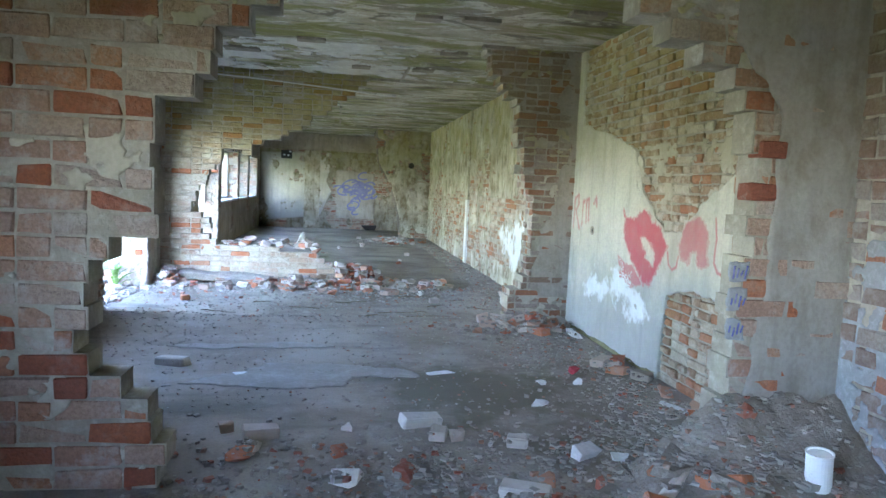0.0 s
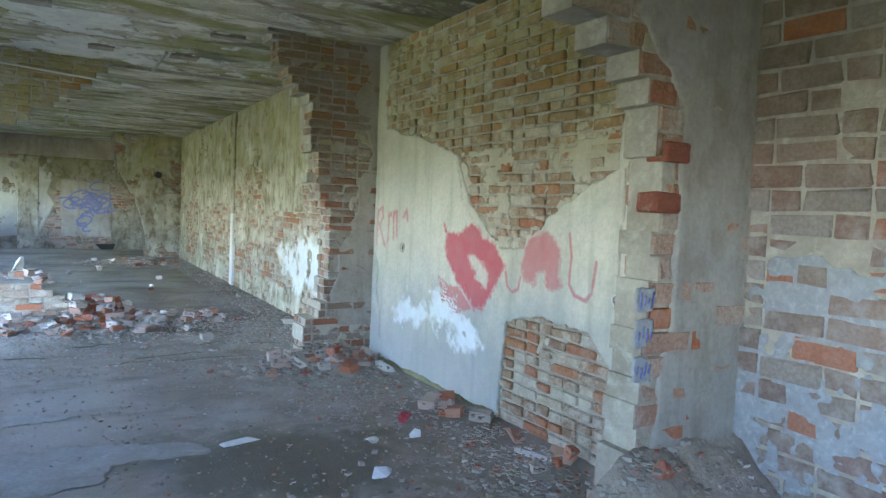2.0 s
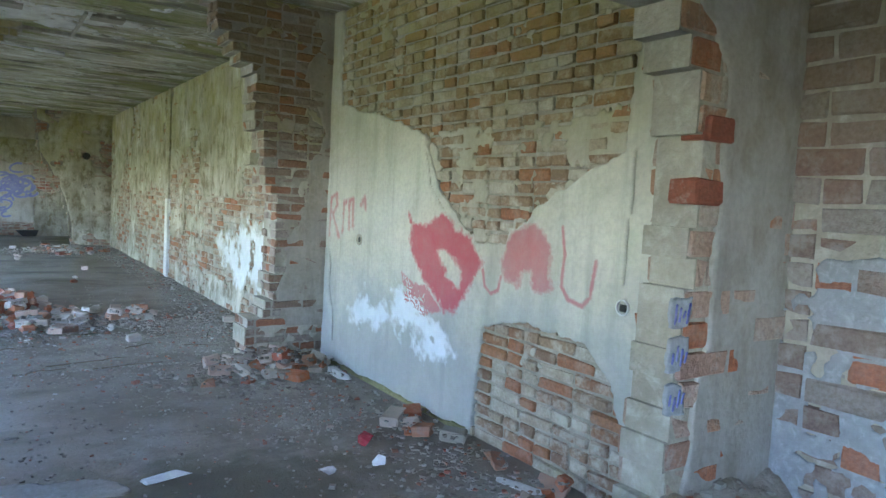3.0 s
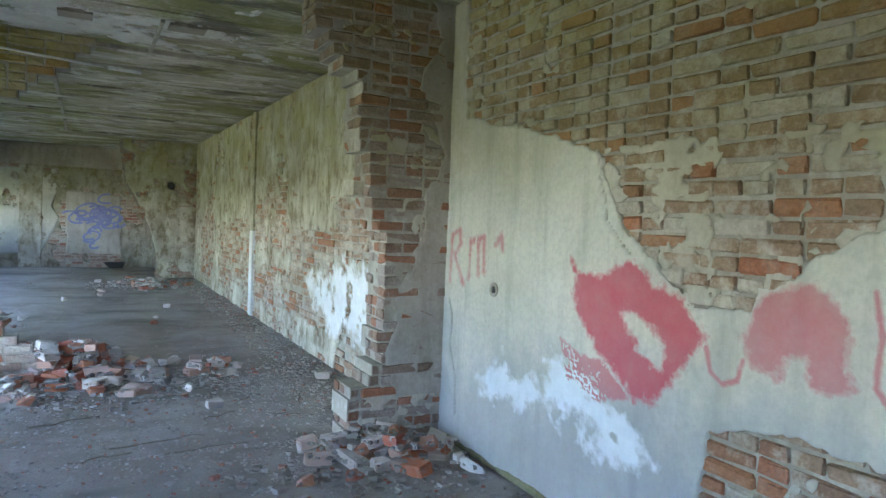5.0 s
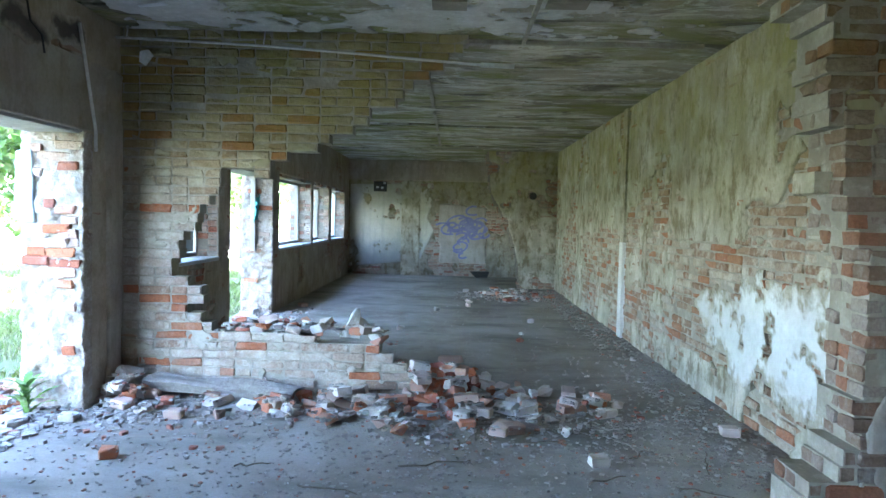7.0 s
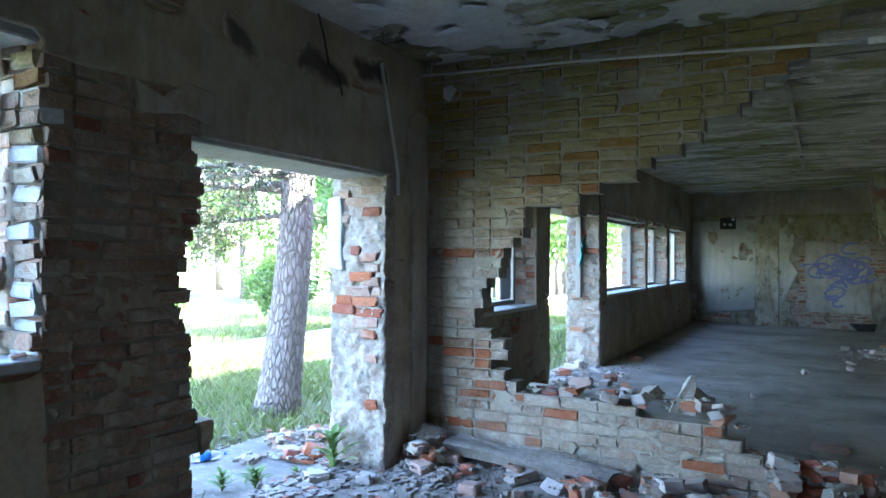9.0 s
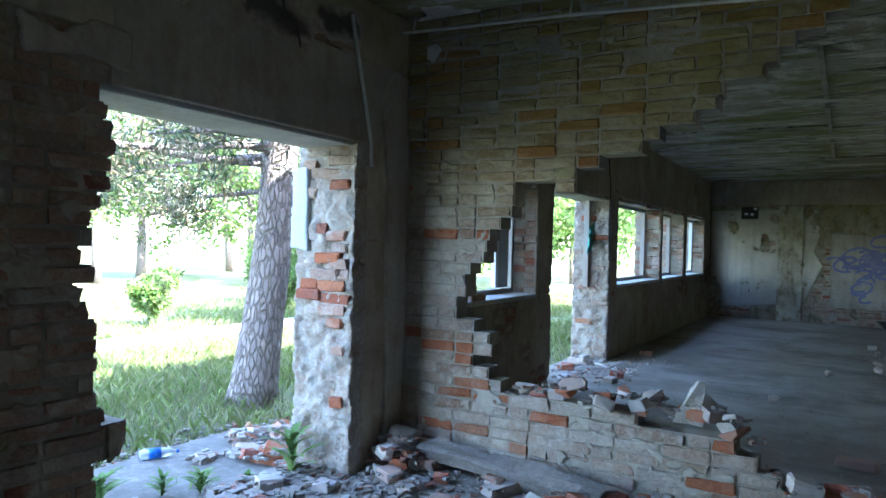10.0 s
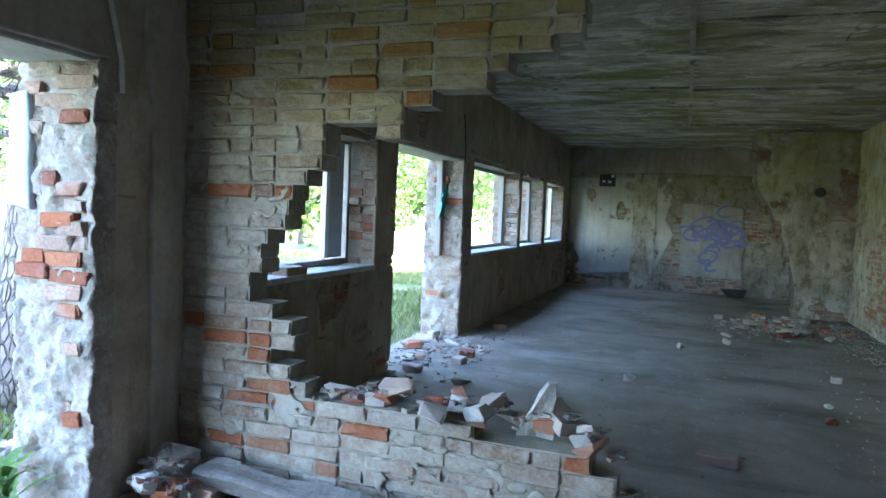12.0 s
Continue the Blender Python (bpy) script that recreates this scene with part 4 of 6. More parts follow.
tagged(part("rubble_heap", mesh_from("rubble_heap", np.stack([MX, MY, MZ], -1).reshape(-1, 3), [(i * 60 + j, (i + 1) * 60 + j, (i + 1) * 60 + j + 1, i * 60 + j + 1) for i in range(69) for j in range(59)], M_SOIL, True)), "heap of crumbled grey mortar against the wall stub", "rubble", kind="stuff")

CELL = 0.02
GRID_X, GRID_Y = np.arange(-6.0, 3.0, CELL), np.arange(-3.0, 22.5, CELL)
HX, HY = np.meshgrid(GRID_X, GRID_Y, indexing="ij")
SURFACE = np.where(HX < -2.95, -0.08, floor_height(HX, HY))
near_heap = (HX > 1.0) & (HX < 2.66) & (HY > 1.9) & (HY < 3.22)
SURFACE = np.where(near_heap, np.maximum(SURFACE, mound_height(HX, HY)), SURFACE)
low_wall = solid_mid(HX, np.full(HX.shape, 0.44)) > 0
low_top = np.where(HX < -1.7, 0.5, np.where(HX < -0.5, 0.525, np.where(HX < -0.2, 0.45, np.where(HX < -0.1, 0.3, 0.12))))
SURFACE = np.where((HY > 9.93) & (HY < 10.11) & (HX > -1.7) & (HX < 0.05), low_top, SURFACE)


def drop(ob_mesh, name, label, group, x, y, l, w, h, yaw, tilt=4.0, rnd=random, category="brick", material=None):
    """Lay one loose piece on whatever lies below it."""
    c, s = abs(math.cos(radians(yaw))), abs(math.sin(radians(yaw)))
    hx, hy = (l * c + w * s) / 2 * 0.8, (l * s + w * c) / 2 * 0.8
    i0, i1 = int((x - hx - GRID_X[0]) / CELL), int((x + hx - GRID_X[0]) / CELL) + 1
    j0, j1 = int((y - hy - GRID_Y[0]) / CELL), int((y + hy - GRID_Y[0]) / CELL) + 1
    patch = SURFACE[i0:i1, j0:j1]
    z = float(np.quantile(patch, 0.5))
    if np.ptp(patch) > 0.045:
        tilt = max(tilt, 20.0)
    SURFACE[i0:i1, j0:j1] = np.maximum(patch, z + h * 0.6)
    ob = new(name, ob_mesh)
    ob.matrix_basis = pose(x, y, z + h / 2 - 0.006, rnd.uniform(-tilt, tilt), rnd.uniform(-tilt, tilt), yaw)
    return tagged(ob, label, category, group)


LOOSE = [(brick_mesh("brick", l, 0.12, 0.068, M_LOOSE_BRICK, 700 + i, 0.006, 0.009), l, 0.12, 0.068) for i, l in enumerate((0.25, 0.2, 0.16, 0.12, 0.1, 0.22))]
LUMPS = []
for i in range(12):
    size = [(0.09, 0.06, 0.045), (0.07, 0.06, 0.05), (0.11, 0.075, 0.05), (0.05, 0.045, 0.035)][i % 4]
    LUMPS.append((lump_mesh("rubble_lump", size, M_LOOSE_BRICK, 800 + i), size[0] * 1.7, size[1] * 1.7, size[2] * 1.3))


def litter(count, spot, group, seed, share=0.5, where="on the floor", tilt=6.0):
    """count loose bricks and lumps; spot(rnd) gives each place."""
    rnd = random.Random(seed)
    for _ in range(count):
        x, y = spot(rnd)
        if rnd.random() < share:
            me, l, w, h = rnd.choice(LOOSE)
            label = ("whole" if l > 0.22 else "broken") + " dusty red brick lying loose " + where
            drop(me, "brick", label, group, x, y, l, w, h, rnd.uniform(0, 180), tilt, rnd)
        else:
            me, l, w, h = rnd.choice(LUMPS)
            drop(me, "rubble_lump", "broken lump of mortar and brick " + where, group, x, y, l, w, h, rnd.uniform(0, 360), tilt * 2, rnd, "rubble")


def mid_pile(rnd):
    x = rnd.triangular(-1.9, 1.9, 0.35)
    return x, min(9.82 if x < 0.15 else 10.5, rnd.gauss(9.6 if x < 0 else 9.8, 0.25))


# bricks that stand out by their own places
for x, y, yaw, i in [(0.50, 4.05, 12, 0), (-1.28, 5.46, 160, 0), (0.81, 9.93, 75, 0), (0.68, 9.98, 95, 2), (1.24, 9.72, 20, 5), (1.48, 9.86, 65, 3), (0.72, 9.12, 25, 2), (1.20, 8.52, 100, 4), (-0.30, 9.40, 150, 1), (0.33, 9.70, 30, 0), (-1.75, 9.26, 5, 3), (-1.08, 9.5, 40, 2), (2.28, 9.2, 80, 3), (0.27, 11.5, 170, 0), (-1.81, 8.42, 20, 4), (-3.0, 8.85, 30, 3), (-2.45, 9.1, 15, 4), (-2.75, 8.95, 60, 2)]:
    me, l, w, h = LOOSE[i]
    drop(me, "brick", ("whole" if l > 0.22 else "broken") + " red brick lying alone on the dusty floor", "loose bricks", x, y, l, w, h, yaw, 3, random.Random(i))
litter(125, mid_pile, "rubble of the middle wall", 21, 0.35, "beside the broken wall")
litter(20, lambda r: (r.uniform(-1.6, -0.28), r.gauss(10.02, 0.03)), "rubble on the low wall", 22, 0.2, "on the low wall", 10)
litter(44, lambda r: (min(2.42, r.gauss(2.0, 0.26)), min(7.25, r.gauss(6.98, 0.2))), "rubble at the stub", 23, 0.35, "at the foot of the stub", 10)
litter(46, lambda r: (min(2.4, r.gauss(1.5, 0.4)), r.gauss(17.9, 0.45)), "rubble at the rear", 24, 0.3, "in the far room")
litter(22, lambda r: (r.uniform(-0.7, 1.3), r.uniform(2.4, 4.1)), "rubble at the opening", 25, 0.3, "in the broken opening")
litter(16, lambda r: (r.uniform(1.2, 2.05), r.uniform(2.4, 3.15)), "rubble on the heap", 26, 0.4, "on the mortar heap", 16)
litter(14, lambda r: (min(2.46, r.gauss(2.35, 0.1)), r.uniform(3.5, 5.6)), "rubble along the wall", 27, 0.2, "along the graffiti wall")
litter(34, lambda r: (max(0.02, r.gauss(0.22, 0.2)), r.gauss(9.98, 0.12)), "rubble at the low wall", 32, 0.6, "by the low wall", 16)
litter(16, lambda r: (r.gauss(-2.3, 0.12), min(9.82, r.gauss(9.6, 0.13))), "rubble in the corner", 28, 0.3, "in the corner by the doorway")
litter(64, lambda r: (min(-2.96, r.gauss(-3.35, 0.3)), r.gauss(9.75, 0.22)), "rubble outside", 29, 0.35, "outside by the broken pillar", 12)
litter(16, lambda r: (r.uniform(-2.9, -1.6), r.gauss(14.2, 0.6)), "rubble at the far doorway", 30, 0.4, "at the far broken doorway")
litter(9, lambda r: (r.uniform(-1.8, 2.3), r.uniform(11.5, 21)), "stray rubble", 31, 0.25, "on the far floor")

# the upright slab on the low wall, and other pieces of their own shape
M_SCRAP_STONE = stain_material("pale_mortar_slab", (0.55, 0.52, 0.46), (0.42, 0.37, 0.31), (0.64, 0.62, 0.58), 14.0, 0.8)
shard_bm = box_bm((-0.085, -0.03, -0.10), (0.085, 0.03, 0.15), cuts=3)
for v in shard_bm.verts:
    rise = (v.co.z + 0.10) / 0.25
    v.co.x = v.co.x * (1 - 0.82 * rise) + 0.045 * rise + 0.018 * noise.noise(v.co * 14)
    v.co.y = v.co.y * (1 - 0.5 * rise) + 0.016 * noise.noise(v.co * 17 + Vector((3, 5, 7)))
slab = bpy.data.meshes.new("stone_slab")
shard_bm.to_mesh(slab)
shard_bm.free()
slab.materials.append(M_SCRAP_STONE)
ob = tagged(new("stone_slab", slab), "pale pointed slab of masonry standing on the low wall", "rubble")
ob.matrix_basis = pose(-0.57, 9.99, 0.51 + 0.09, 3, 6, 15)
post = box_bm((0, -0.07, -0.055), (1.2, 0.07, 0.055), cuts=5)
for v in post.verts:
    p = v.co.copy()
    end = max(0.0, 0.12 - p.x) + max(0.0, p.x - 1.1)
    v.co.y = p.y * (1 - 0.5 * end / 0.12 * noise.noise((p.x * 9, p.y * 9, p.z * 9))) + 0.03 * noise.noise((p.x * 3.1, p.y * 7, p.z * 7 + 5))
    v.co.z = p.z * (1 - 0.14 * p.x) + 0.035 * noise.noise((p.x * 2.7 + 9, p.y * 9, p.z * 6))
    v.co.x = p.x + 0.12 * end / 0.12 * noise.noise((1.3, p.y * 14, p.z * 14))
tagged(part("concrete_post", post, stain_material("weathered_concrete", (0.29, 0.265, 0.235), (0.20, 0.175, 0.15), (0.36, 0.34, 0.31), 6.0, 1.0), m=pose(-2.12, 9.80, 0.125, 24, 3.0, -3)), "broken grey concrete post lying against the low wall", "post")
for x, y, yaw, sz, sd in [(1.62, 3.02, 20, (0.17, 0.12, 0.05), 881), (1.45, 3.2, 70, (0.13, 0.1, 0.045), 882), (1.8, 2.75, 140, (0.15, 0.11, 0.05), 883), (-2.3, 9.72, 30, (0.14, 0.09, 0.08), 884)]:
    drop(lump_mesh("masonry_slab", sz, M_SOIL, sd), "masonry_slab", "flat broken slab of mortar lying on rubble", "", x, y, sz[0] * 1.7, sz[1] * 1.7, sz[2] * 1.7, yaw, 12, random.Random(sd), "rubble")

# small chips, past counting
def chips(name, label, places, sizes, seed, mat=M_RUBBLE, spread_z=0.0):
    r = np.random.RandomState(seed)
    n = len(places)
    base = np.array([(-1, -1, -1), (1, -1, -1), (1, 1, -1), (-1, 1, -1), (-1, -1, 1), (1, -1, 1), (1, 1, 1), (-1, 1, 1)], float)
    v = base[None] * r.uniform(0.45, 1.0, (n, 8, 3))
    v *= (sizes[:, None, None] * np.stack([r.uniform(0.5, 1, n), r.uniform(0.4, 0.9, n), r.uniform(0.2, 0.5, n)], 1)[:, None, :])
    a = r.uniform(0, 6.283, n)
    c, s = np.cos(a), np.sin(a)
    x = v[:, :, 0] * c[:, None] - v[:, :, 1] * s[:, None]
    y = v[:, :, 0] * s[:, None] + v[:, :, 1] * c[:, None]
    gi = np.clip(((places[:, 0] - GRID_X[0]) / CELL).astype(int), 0, len(GRID_X) - 1)
    gj = np.clip(((places[:, 1] - GRID_Y[0]) / CELL).astype(int), 0, len(GRID_Y) - 1)
    low = v[:, :, 2].min(1)
    z = v[:, :, 2] - low[:, None] * 0.7 + np.minimum(SURFACE[gi, gj], 0.6)[:, None]
    verts = np.stack([x + places[:, 0:1], y + places[:, 1:2], z], -1).reshape(-1, 3)
    faces = [tuple(k * 8 + q for q in f) for k in range(n) for f in BOX_FACES]
    return tagged(part(name, mesh_from(name, verts, faces, mat)), label, "rubble", kind="stuff")


r = np.random.RandomState(8)


def blob(n, cx, cy, sx, sy, lo=(-2.45, -3), hi=(2.5, 22)):
    p = np.stack([r.normal(cx, sx, n), r.normal(cy, sy, n)], 1)
    return p[(p[:, 0] > lo[0]) & (p[:, 0] < hi[0]) & (p[:, 1] > lo[1]) & (p[:, 1] < hi[1])]


def field_of(n, x0, x1, y0, y1):
    return np.stack([r.uniform(x0, x1, n), r.uniform(y0, y1, n)], 1)


zones = [(blob(3600, 0.6, 2.95, 0.9, 0.5, hi=(2.5, 4.4)), 0.006, 0.032), (blob(900, 1.9, 3.6, 0.35, 0.4), 0.006, 0.03), (blob(650, 2.1, 2.8, 0.4, 0.35, hi=(2.62, 3.2)), 0.006, 0.04),
         (blob(700, 2.25, 4.8, 0.2, 0.8), 0.006, 0.03), (blob(700, 1.9, 6.95, 0.4, 0.25, hi=(2.5, 7.3)), 0.006, 0.04), (blob(1500, 0.0, 9.5, 1.3, 0.35, hi=(2.5, 9.92)), 0.006, 0.04),
         (blob(900, 1.9, 9.0, 0.5, 1.2, lo=(0, 7.7)), 0.005, 0.022), (field_of(1500, 2.0, 2.5, 7.8, 19), 0.005, 0.03), (field_of(3600, -2.4, 2.3, 4.3, 9.8), 0.004, 0.016), (blob(1500, 0.4, 8.6, 1.3, 0.6, hi=(2.5, 9.9)), 0.005, 0.022), (field_of(1500, -2.4, 2.4, 10.3, 22), 0.005, 0.016),
         (blob(600, 1.5, 17.9, 0.5, 0.5), 0.01, 0.05), (blob(700, -2.4, 9.45, 0.35, 0.3, lo=(-3.6, 8), hi=(2, 9.92)), 0.006, 0.04), (field_of(400, -1.7, 0.0, 9.95, 10.1), 0.006, 0.03),
         (blob(4200, -3.15, 9.0, 0.5, 0.7, lo=(-5, 7.5), hi=(-2.5, 12)), 0.008, 0.05), (field_of(900, -2.45, 2.4, 7.2, 7.55), 0.005, 0.02), (blob(300, -2.4, 14.0, 0.3, 0.7, lo=(-3.2, 12)), 0.008, 0.04), (blob(500, 1.7, 5.9, 0.25, 0.3), 0.005, 0.02)]
chips("rubble_chips", "scattered chips of mortar, plaster and brick", np.concatenate([z[0] for z in zones]), np.concatenate([r.uniform(z[1], z[2], len(z[0])) for z in zones]), 77)

# scraps that show singly
def shard(x, y, l, w, h, mat, label, name, category, seed, yaw=0):
    me = lump_mesh(name, (l / 1.8, w / 1.8, h / 1.8), mat, seed)
    drop(me, name, label, "", x, y, l, w, h, yaw, 3, random.Random(seed), category)


M_SCRAP = stain_material("white_scrap", (0.72, 0.72, 0.72), (0.6, 0.6, 0.6), (0.8, 0.8, 0.8), 9.0, 0.2, 0.6)
M_RED_RAG = stain_material("red_rag", (0.42, 0.05, 0.07), (0.3, 0.04, 0.05), (0.5, 0.12, 0.13), 12.0, 0.5)
shard(0.79, 5.22, 0.26, 0.12, 0.02, M_SCRAP, "flat white plaster flake on the floor", "plaster_flake", "rubble", 901, 10)
shard(1.53, 4.92, 0.1, 0.08, 0.05, M_SCRAP, "small white lump of plaster on the floor", "plaster_flake", "rubble", 902)
shard(1.82, 4.9, 0.08, 0.06, 0.07, M_SCRAP, "upright white scrap of plaster on the floor", "plaster_flake", "rubble", 903)
shard(1.92, 5.24, 0.2, 0.14, 0.07, M_RED_RAG, "crumpled dusty red rag on the floor", "rag", "rag", 904, 30)
shard(1.37, 4.41, 0.2, 0.11, 0.03, M_SCRAP, "flat white plaster flake on damp floor", "plaster_flake", "rubble", 905, 60)
shard(-0.7, 5.2, 0.2, 0.1, 0.02, M_SCRAP, "flat pale plaster flake on the floor", "plaster_flake", "rubble", 906, 15)
shard(1.36, 3.5, 0.24, 0.12, 0.09, M_SCRAP, "crumpled white plastic bag on the rubble", "plastic_bag", "bag", 907, 30)
shard(1.55, 3.45, 0.12, 0.09, 0.05, M_SCRAP, "torn piece of white plastic on the rubble", "plastic_bag", "bag", 908)
shard(2.3, 4.3, 0.34, 0.1, 0.03, M_SCRAP, "long pale strip of fallen plaster", "plaster_flake", "rubble", 909, 110)

# white can on the heap
k = Nodes("can_white_enamel", 0.45)
M_CAN = k.done(k.mix(k.ramp(k.noise(14, 5), [(0.55, 0.0), (0.7, 0.8)]), (0.8, 0.8, 0.78), (0.35, 0.25, 0.18)), k.noise(20, 3), 0.1)
can = tagged(new("paint_can"), "white rust-flecked paint can standing in the rubble", "can")
can.matrix_basis = pose(2.26, 2.8, float(mound_height(2.26, 2.8)) - 0.05, 4, -5, 0)
bm = bmesh.new()
prof = [(0.0, 0.0), (0.062, 0.0), (0.064, 0.006), (0.06, 0.012), (0.06, 0.19), (0.064, 0.196), (0.064, 0.203), (0.056, 0.203), (0.054, 0.195), (0.0, 0.195)]
cols = []
for a in range(24):
    ang = a * math.pi / 12
    cols.append([bm.verts.new((rr * math.cos(ang), rr * math.sin(ang), zz)) for rr, zz in prof[1:-1]])
for c0, c1 in zip(cols, cols[1:] + cols[:1]):
    for i in range(len(c0) - 1):
        bm.faces.new((c0[i], c1[i], c1[i + 1], c0[i + 1]))
bm.faces.new([c[0] for c in cols][::-1]), bm.faces.new([c[-1] for c in cols])
part("body", bm, M_CAN, can)

# twigs on the floor
M_TWIG = stain_material("dry_twig", (0.12, 0.095, 0.07), (0.18, 0.15, 0.11), (0.08, 0.06, 0.05), 20, 0.5)


def rod(name, points, radius, mat, parent=None, label="", category="", group="", sides=6, kind=""):
    bm = bmesh.new()
    pts = [Vector(p) for p in points]
    last = None
    for i, p in enumerate(pts):
        way = (pts[min(i + 1, len(pts) - 1)] - pts[max(i - 1, 0)]).normalized()
        side = way.cross(Vector((0, 0, 1)) if abs(way.z) < 0.9 else Vector((1, 0, 0))).normalized()
        up = side.cross(way)
        rr = radius[i] if isinstance(radius, list) else radius
        ring = [bm.verts.new(p + rr * (math.cos(a * 2 * math.pi / sides) * side + math.sin(a * 2 * math.pi / sides) * up)) for a in range(sides)]
        if last:
            for a in range(sides):
                bm.faces.new((last[a], last[(a + 1) % sides], ring[(a + 1) % sides], ring[a]))
        else:
            bm.faces.new(ring[::-1])
        last = ring
    bm.faces.new(last)
    for f in bm.faces:
        f.smooth = True
    bmesh.ops.recalc_face_normals(bm, faces=bm.faces)
    return tagged(part(name, bm, mat, parent, label), "", category, group, kind)


rnd = random.Random(51)
for x, y, l, yaw in [(0.75, 7.8, 0.6, 8), (-0.9, 8.33, 0.22, 4), (1.2, 8.25, 0.25, 30), (1.5, 8.7, 0.25, 50), (0.9, 8.9, 0.3, 15), (1.7, 8.1, 0.3, -20), (0.2, 8.45, 0.45, 12), (-0.4, 8.0, 0.35, -8), (1.0, 7.55, 0.5, 5), (0.4, 7.6, 0.35, 20), (-1.3, 7.7, 0.4, -15), (1.9, 8.6, 0.4, 70)]:
    pts = []
    for i in range(7):
        t = i / 6 - 0.5
        px, py = x + t * l * math.cos(radians(yaw)) + rnd.uniform(-0.015, 0.015), y + t * l * math.sin(radians(yaw)) + rnd.uniform(-0.035, 0.035)
        pts.append((px, py, float(floor_height(px, py)) + 0.007 + rnd.uniform(0, 0.006)))
    rod("twig", pts, [0.006 - 0.0005 * i for i in range(7)], M_TWIG, None, "thin dry crooked twig on the dusty floor", "twig", "twigs on the floor")


# ---------------------------------------------------------------- fittings of the building
# broken ends of the street wall: raw masonry with bits of brick and old plaster
def raw_end(y, z1, seed, parent, patch=None):
    def deep(u, z):
        return np.minimum(np.minimum(u + 2.94, -2.5 - u) + 0.02 * fbm(u * 20, z * 20, seed) + 0.02, z1 + 0.02 - z)
    coat("broken_end", "x", (0, y), (-3.0, -2.46), (-0.02, z1), deep, 0.018, M_RAW, parent, "raw broken masonry", depth=0.04, back=0.08, relief=0.045, seed=seed, freq=5.0)


raw_end(9.41, 2.08, 301, wall_facade)
raw_end(14.75, 2.08, 303, wall_facade)
rnd = random.Random(61)
for y, spots in [(9.40, [(-2.62, 1.10, 0.25), (-2.86, 1.12, 0.2), (-2.66, 1.18, 0.26), (-2.90, 1.19, 0.14), (-2.60, 1.33, 0.15), (-2.58, 1.43, 0.13), (-2.56, 1.26, 0.1), (-2.6, 1.98, 0.2), (-2.78, 2.04, 0.2), (-2.86, 1.96, 0.1), (-2.58, 0.78, 0.1), (-2.6, 0.45, 0.09), (-2.74, 1.55, 0.08), (-2.83, 1.78, 0.07), (-2.82, 1.5, 0.06), (-2.64, 1.03, 0.22), (-2.68, 1.36, 0.2), (-2.7, 1.26, 0.24), (-2.62, 1.5, 0.16), (-2.62, 0.95, 0.12), (-2.7, 1.9, 0.24), (-2.6, 1.83, 0.15)]),
                 (14.74, [(-2.62, 0.3, 0.2), (-2.8, 0.5, 0.22), (-2.6, 0.75, 0.2), (-2.78, 0.95, 0.24), (-2.62, 1.2, 0.2), (-2.85, 1.4, 0.2), (-2.6, 1.6, 0.22), (-2.76, 1.85, 0.2)])]:
    for x, z, l in spots:
        part("brick", brick_mesh("brick", l, 0.12, 0.066, M_BRICK_FRONT, rnd.randrange(9999), 0.006), None, wall_facade, "", pose(max(x, -2.84), y + 0.022 - rnd.uniform(0, 0.018), z, rnd.uniform(-3, 3), rnd.uniform(-3, 3), rnd.uniform(-8, 8)))
M_SOOT = plaster_material("soot_on_plaster", (0.47, 0.405, 0.315), (0.29, 0.24, 0.18), over=((0.05, 0.045, 0.04), (0.10, 0.085, 0.07)), wear=1.2, grains=14, most=0.92)
for edge in ([(7.88, 2.74), (7.96, 2.72), (8.1, 2.6), (8.04, 2.58), (7.92, 2.64)], [(8.45, 2.66), (8.52, 2.76), (8.75, 2.72), (8.9, 2.62), (8.7, 2.6), (8.6, 2.64)], [(9.0, 2.8), (9.3, 2.86), (9.35, 2.74), (9.1, 2.7)]):
    coat("soot", "y-", (X_FACADE, 0), (7.7, 9.5), (2.5, 2.9), (lambda f: lambda u, z: f(u, z) + 0.09 * fbm(u * 9, z * 9, 19) + 0.05)(inside(edge)), 0.015, M_SOOT, wall_facade, "black soot stain", depth=0.03, back=0.0, fade=0.1)
coat("plaster_patch", "y-", (X_FACADE, 0), (7.2, 7.9), (2.0, 2.45), lambda u, z: inside([(7.34, 2.3), (7.5, 2.26), (7.62, 2.34), (7.8, 2.33), (7.8, 2.17), (7.6, 2.19), (7.36, 2.15)])(u, z) + 0.03 * fbm(u * 12, z * 12, 29), 0.014, M_PLASTER_GREY, wall_facade, "pale rest of plaster", depth=0.03)
M_BLUE_PLASTER = plaster_material("plaster_pale_blue", (0.55, 0.60, 0.63), (0.42, 0.46, 0.48))
coat("plaster_patch", "x", (0, 9.41), (-3.0, -2.8), (1.3, 2.0), lambda u, z: inside([(-2.99, 1.42), (-2.98, 1.93), (-2.86, 1.95), (-2.84, 1.4)])(u, z) + 0.02 * fbm(u * 9, z * 9, 5), 0.015, M_BLUE_PLASTER, wall_facade, "pale blue outdoor plaster left on the pillar", depth=0.065, back=0.05)

# lintels
M_LINTEL = stain_material("concrete_lintel", (0.46, 0.44, 0.40), (0.36, 0.34, 0.30), (0.54, 0.52, 0.48), 3.0, 0.3)
def lintel(y0, y1, z, h=0.2):
    part("lintel", box_bm((-2.915, y0, z), (-2.515, y1, z + h), 0.008, 0.002), M_LINTEL, wall_facade, "pale concrete lintel")
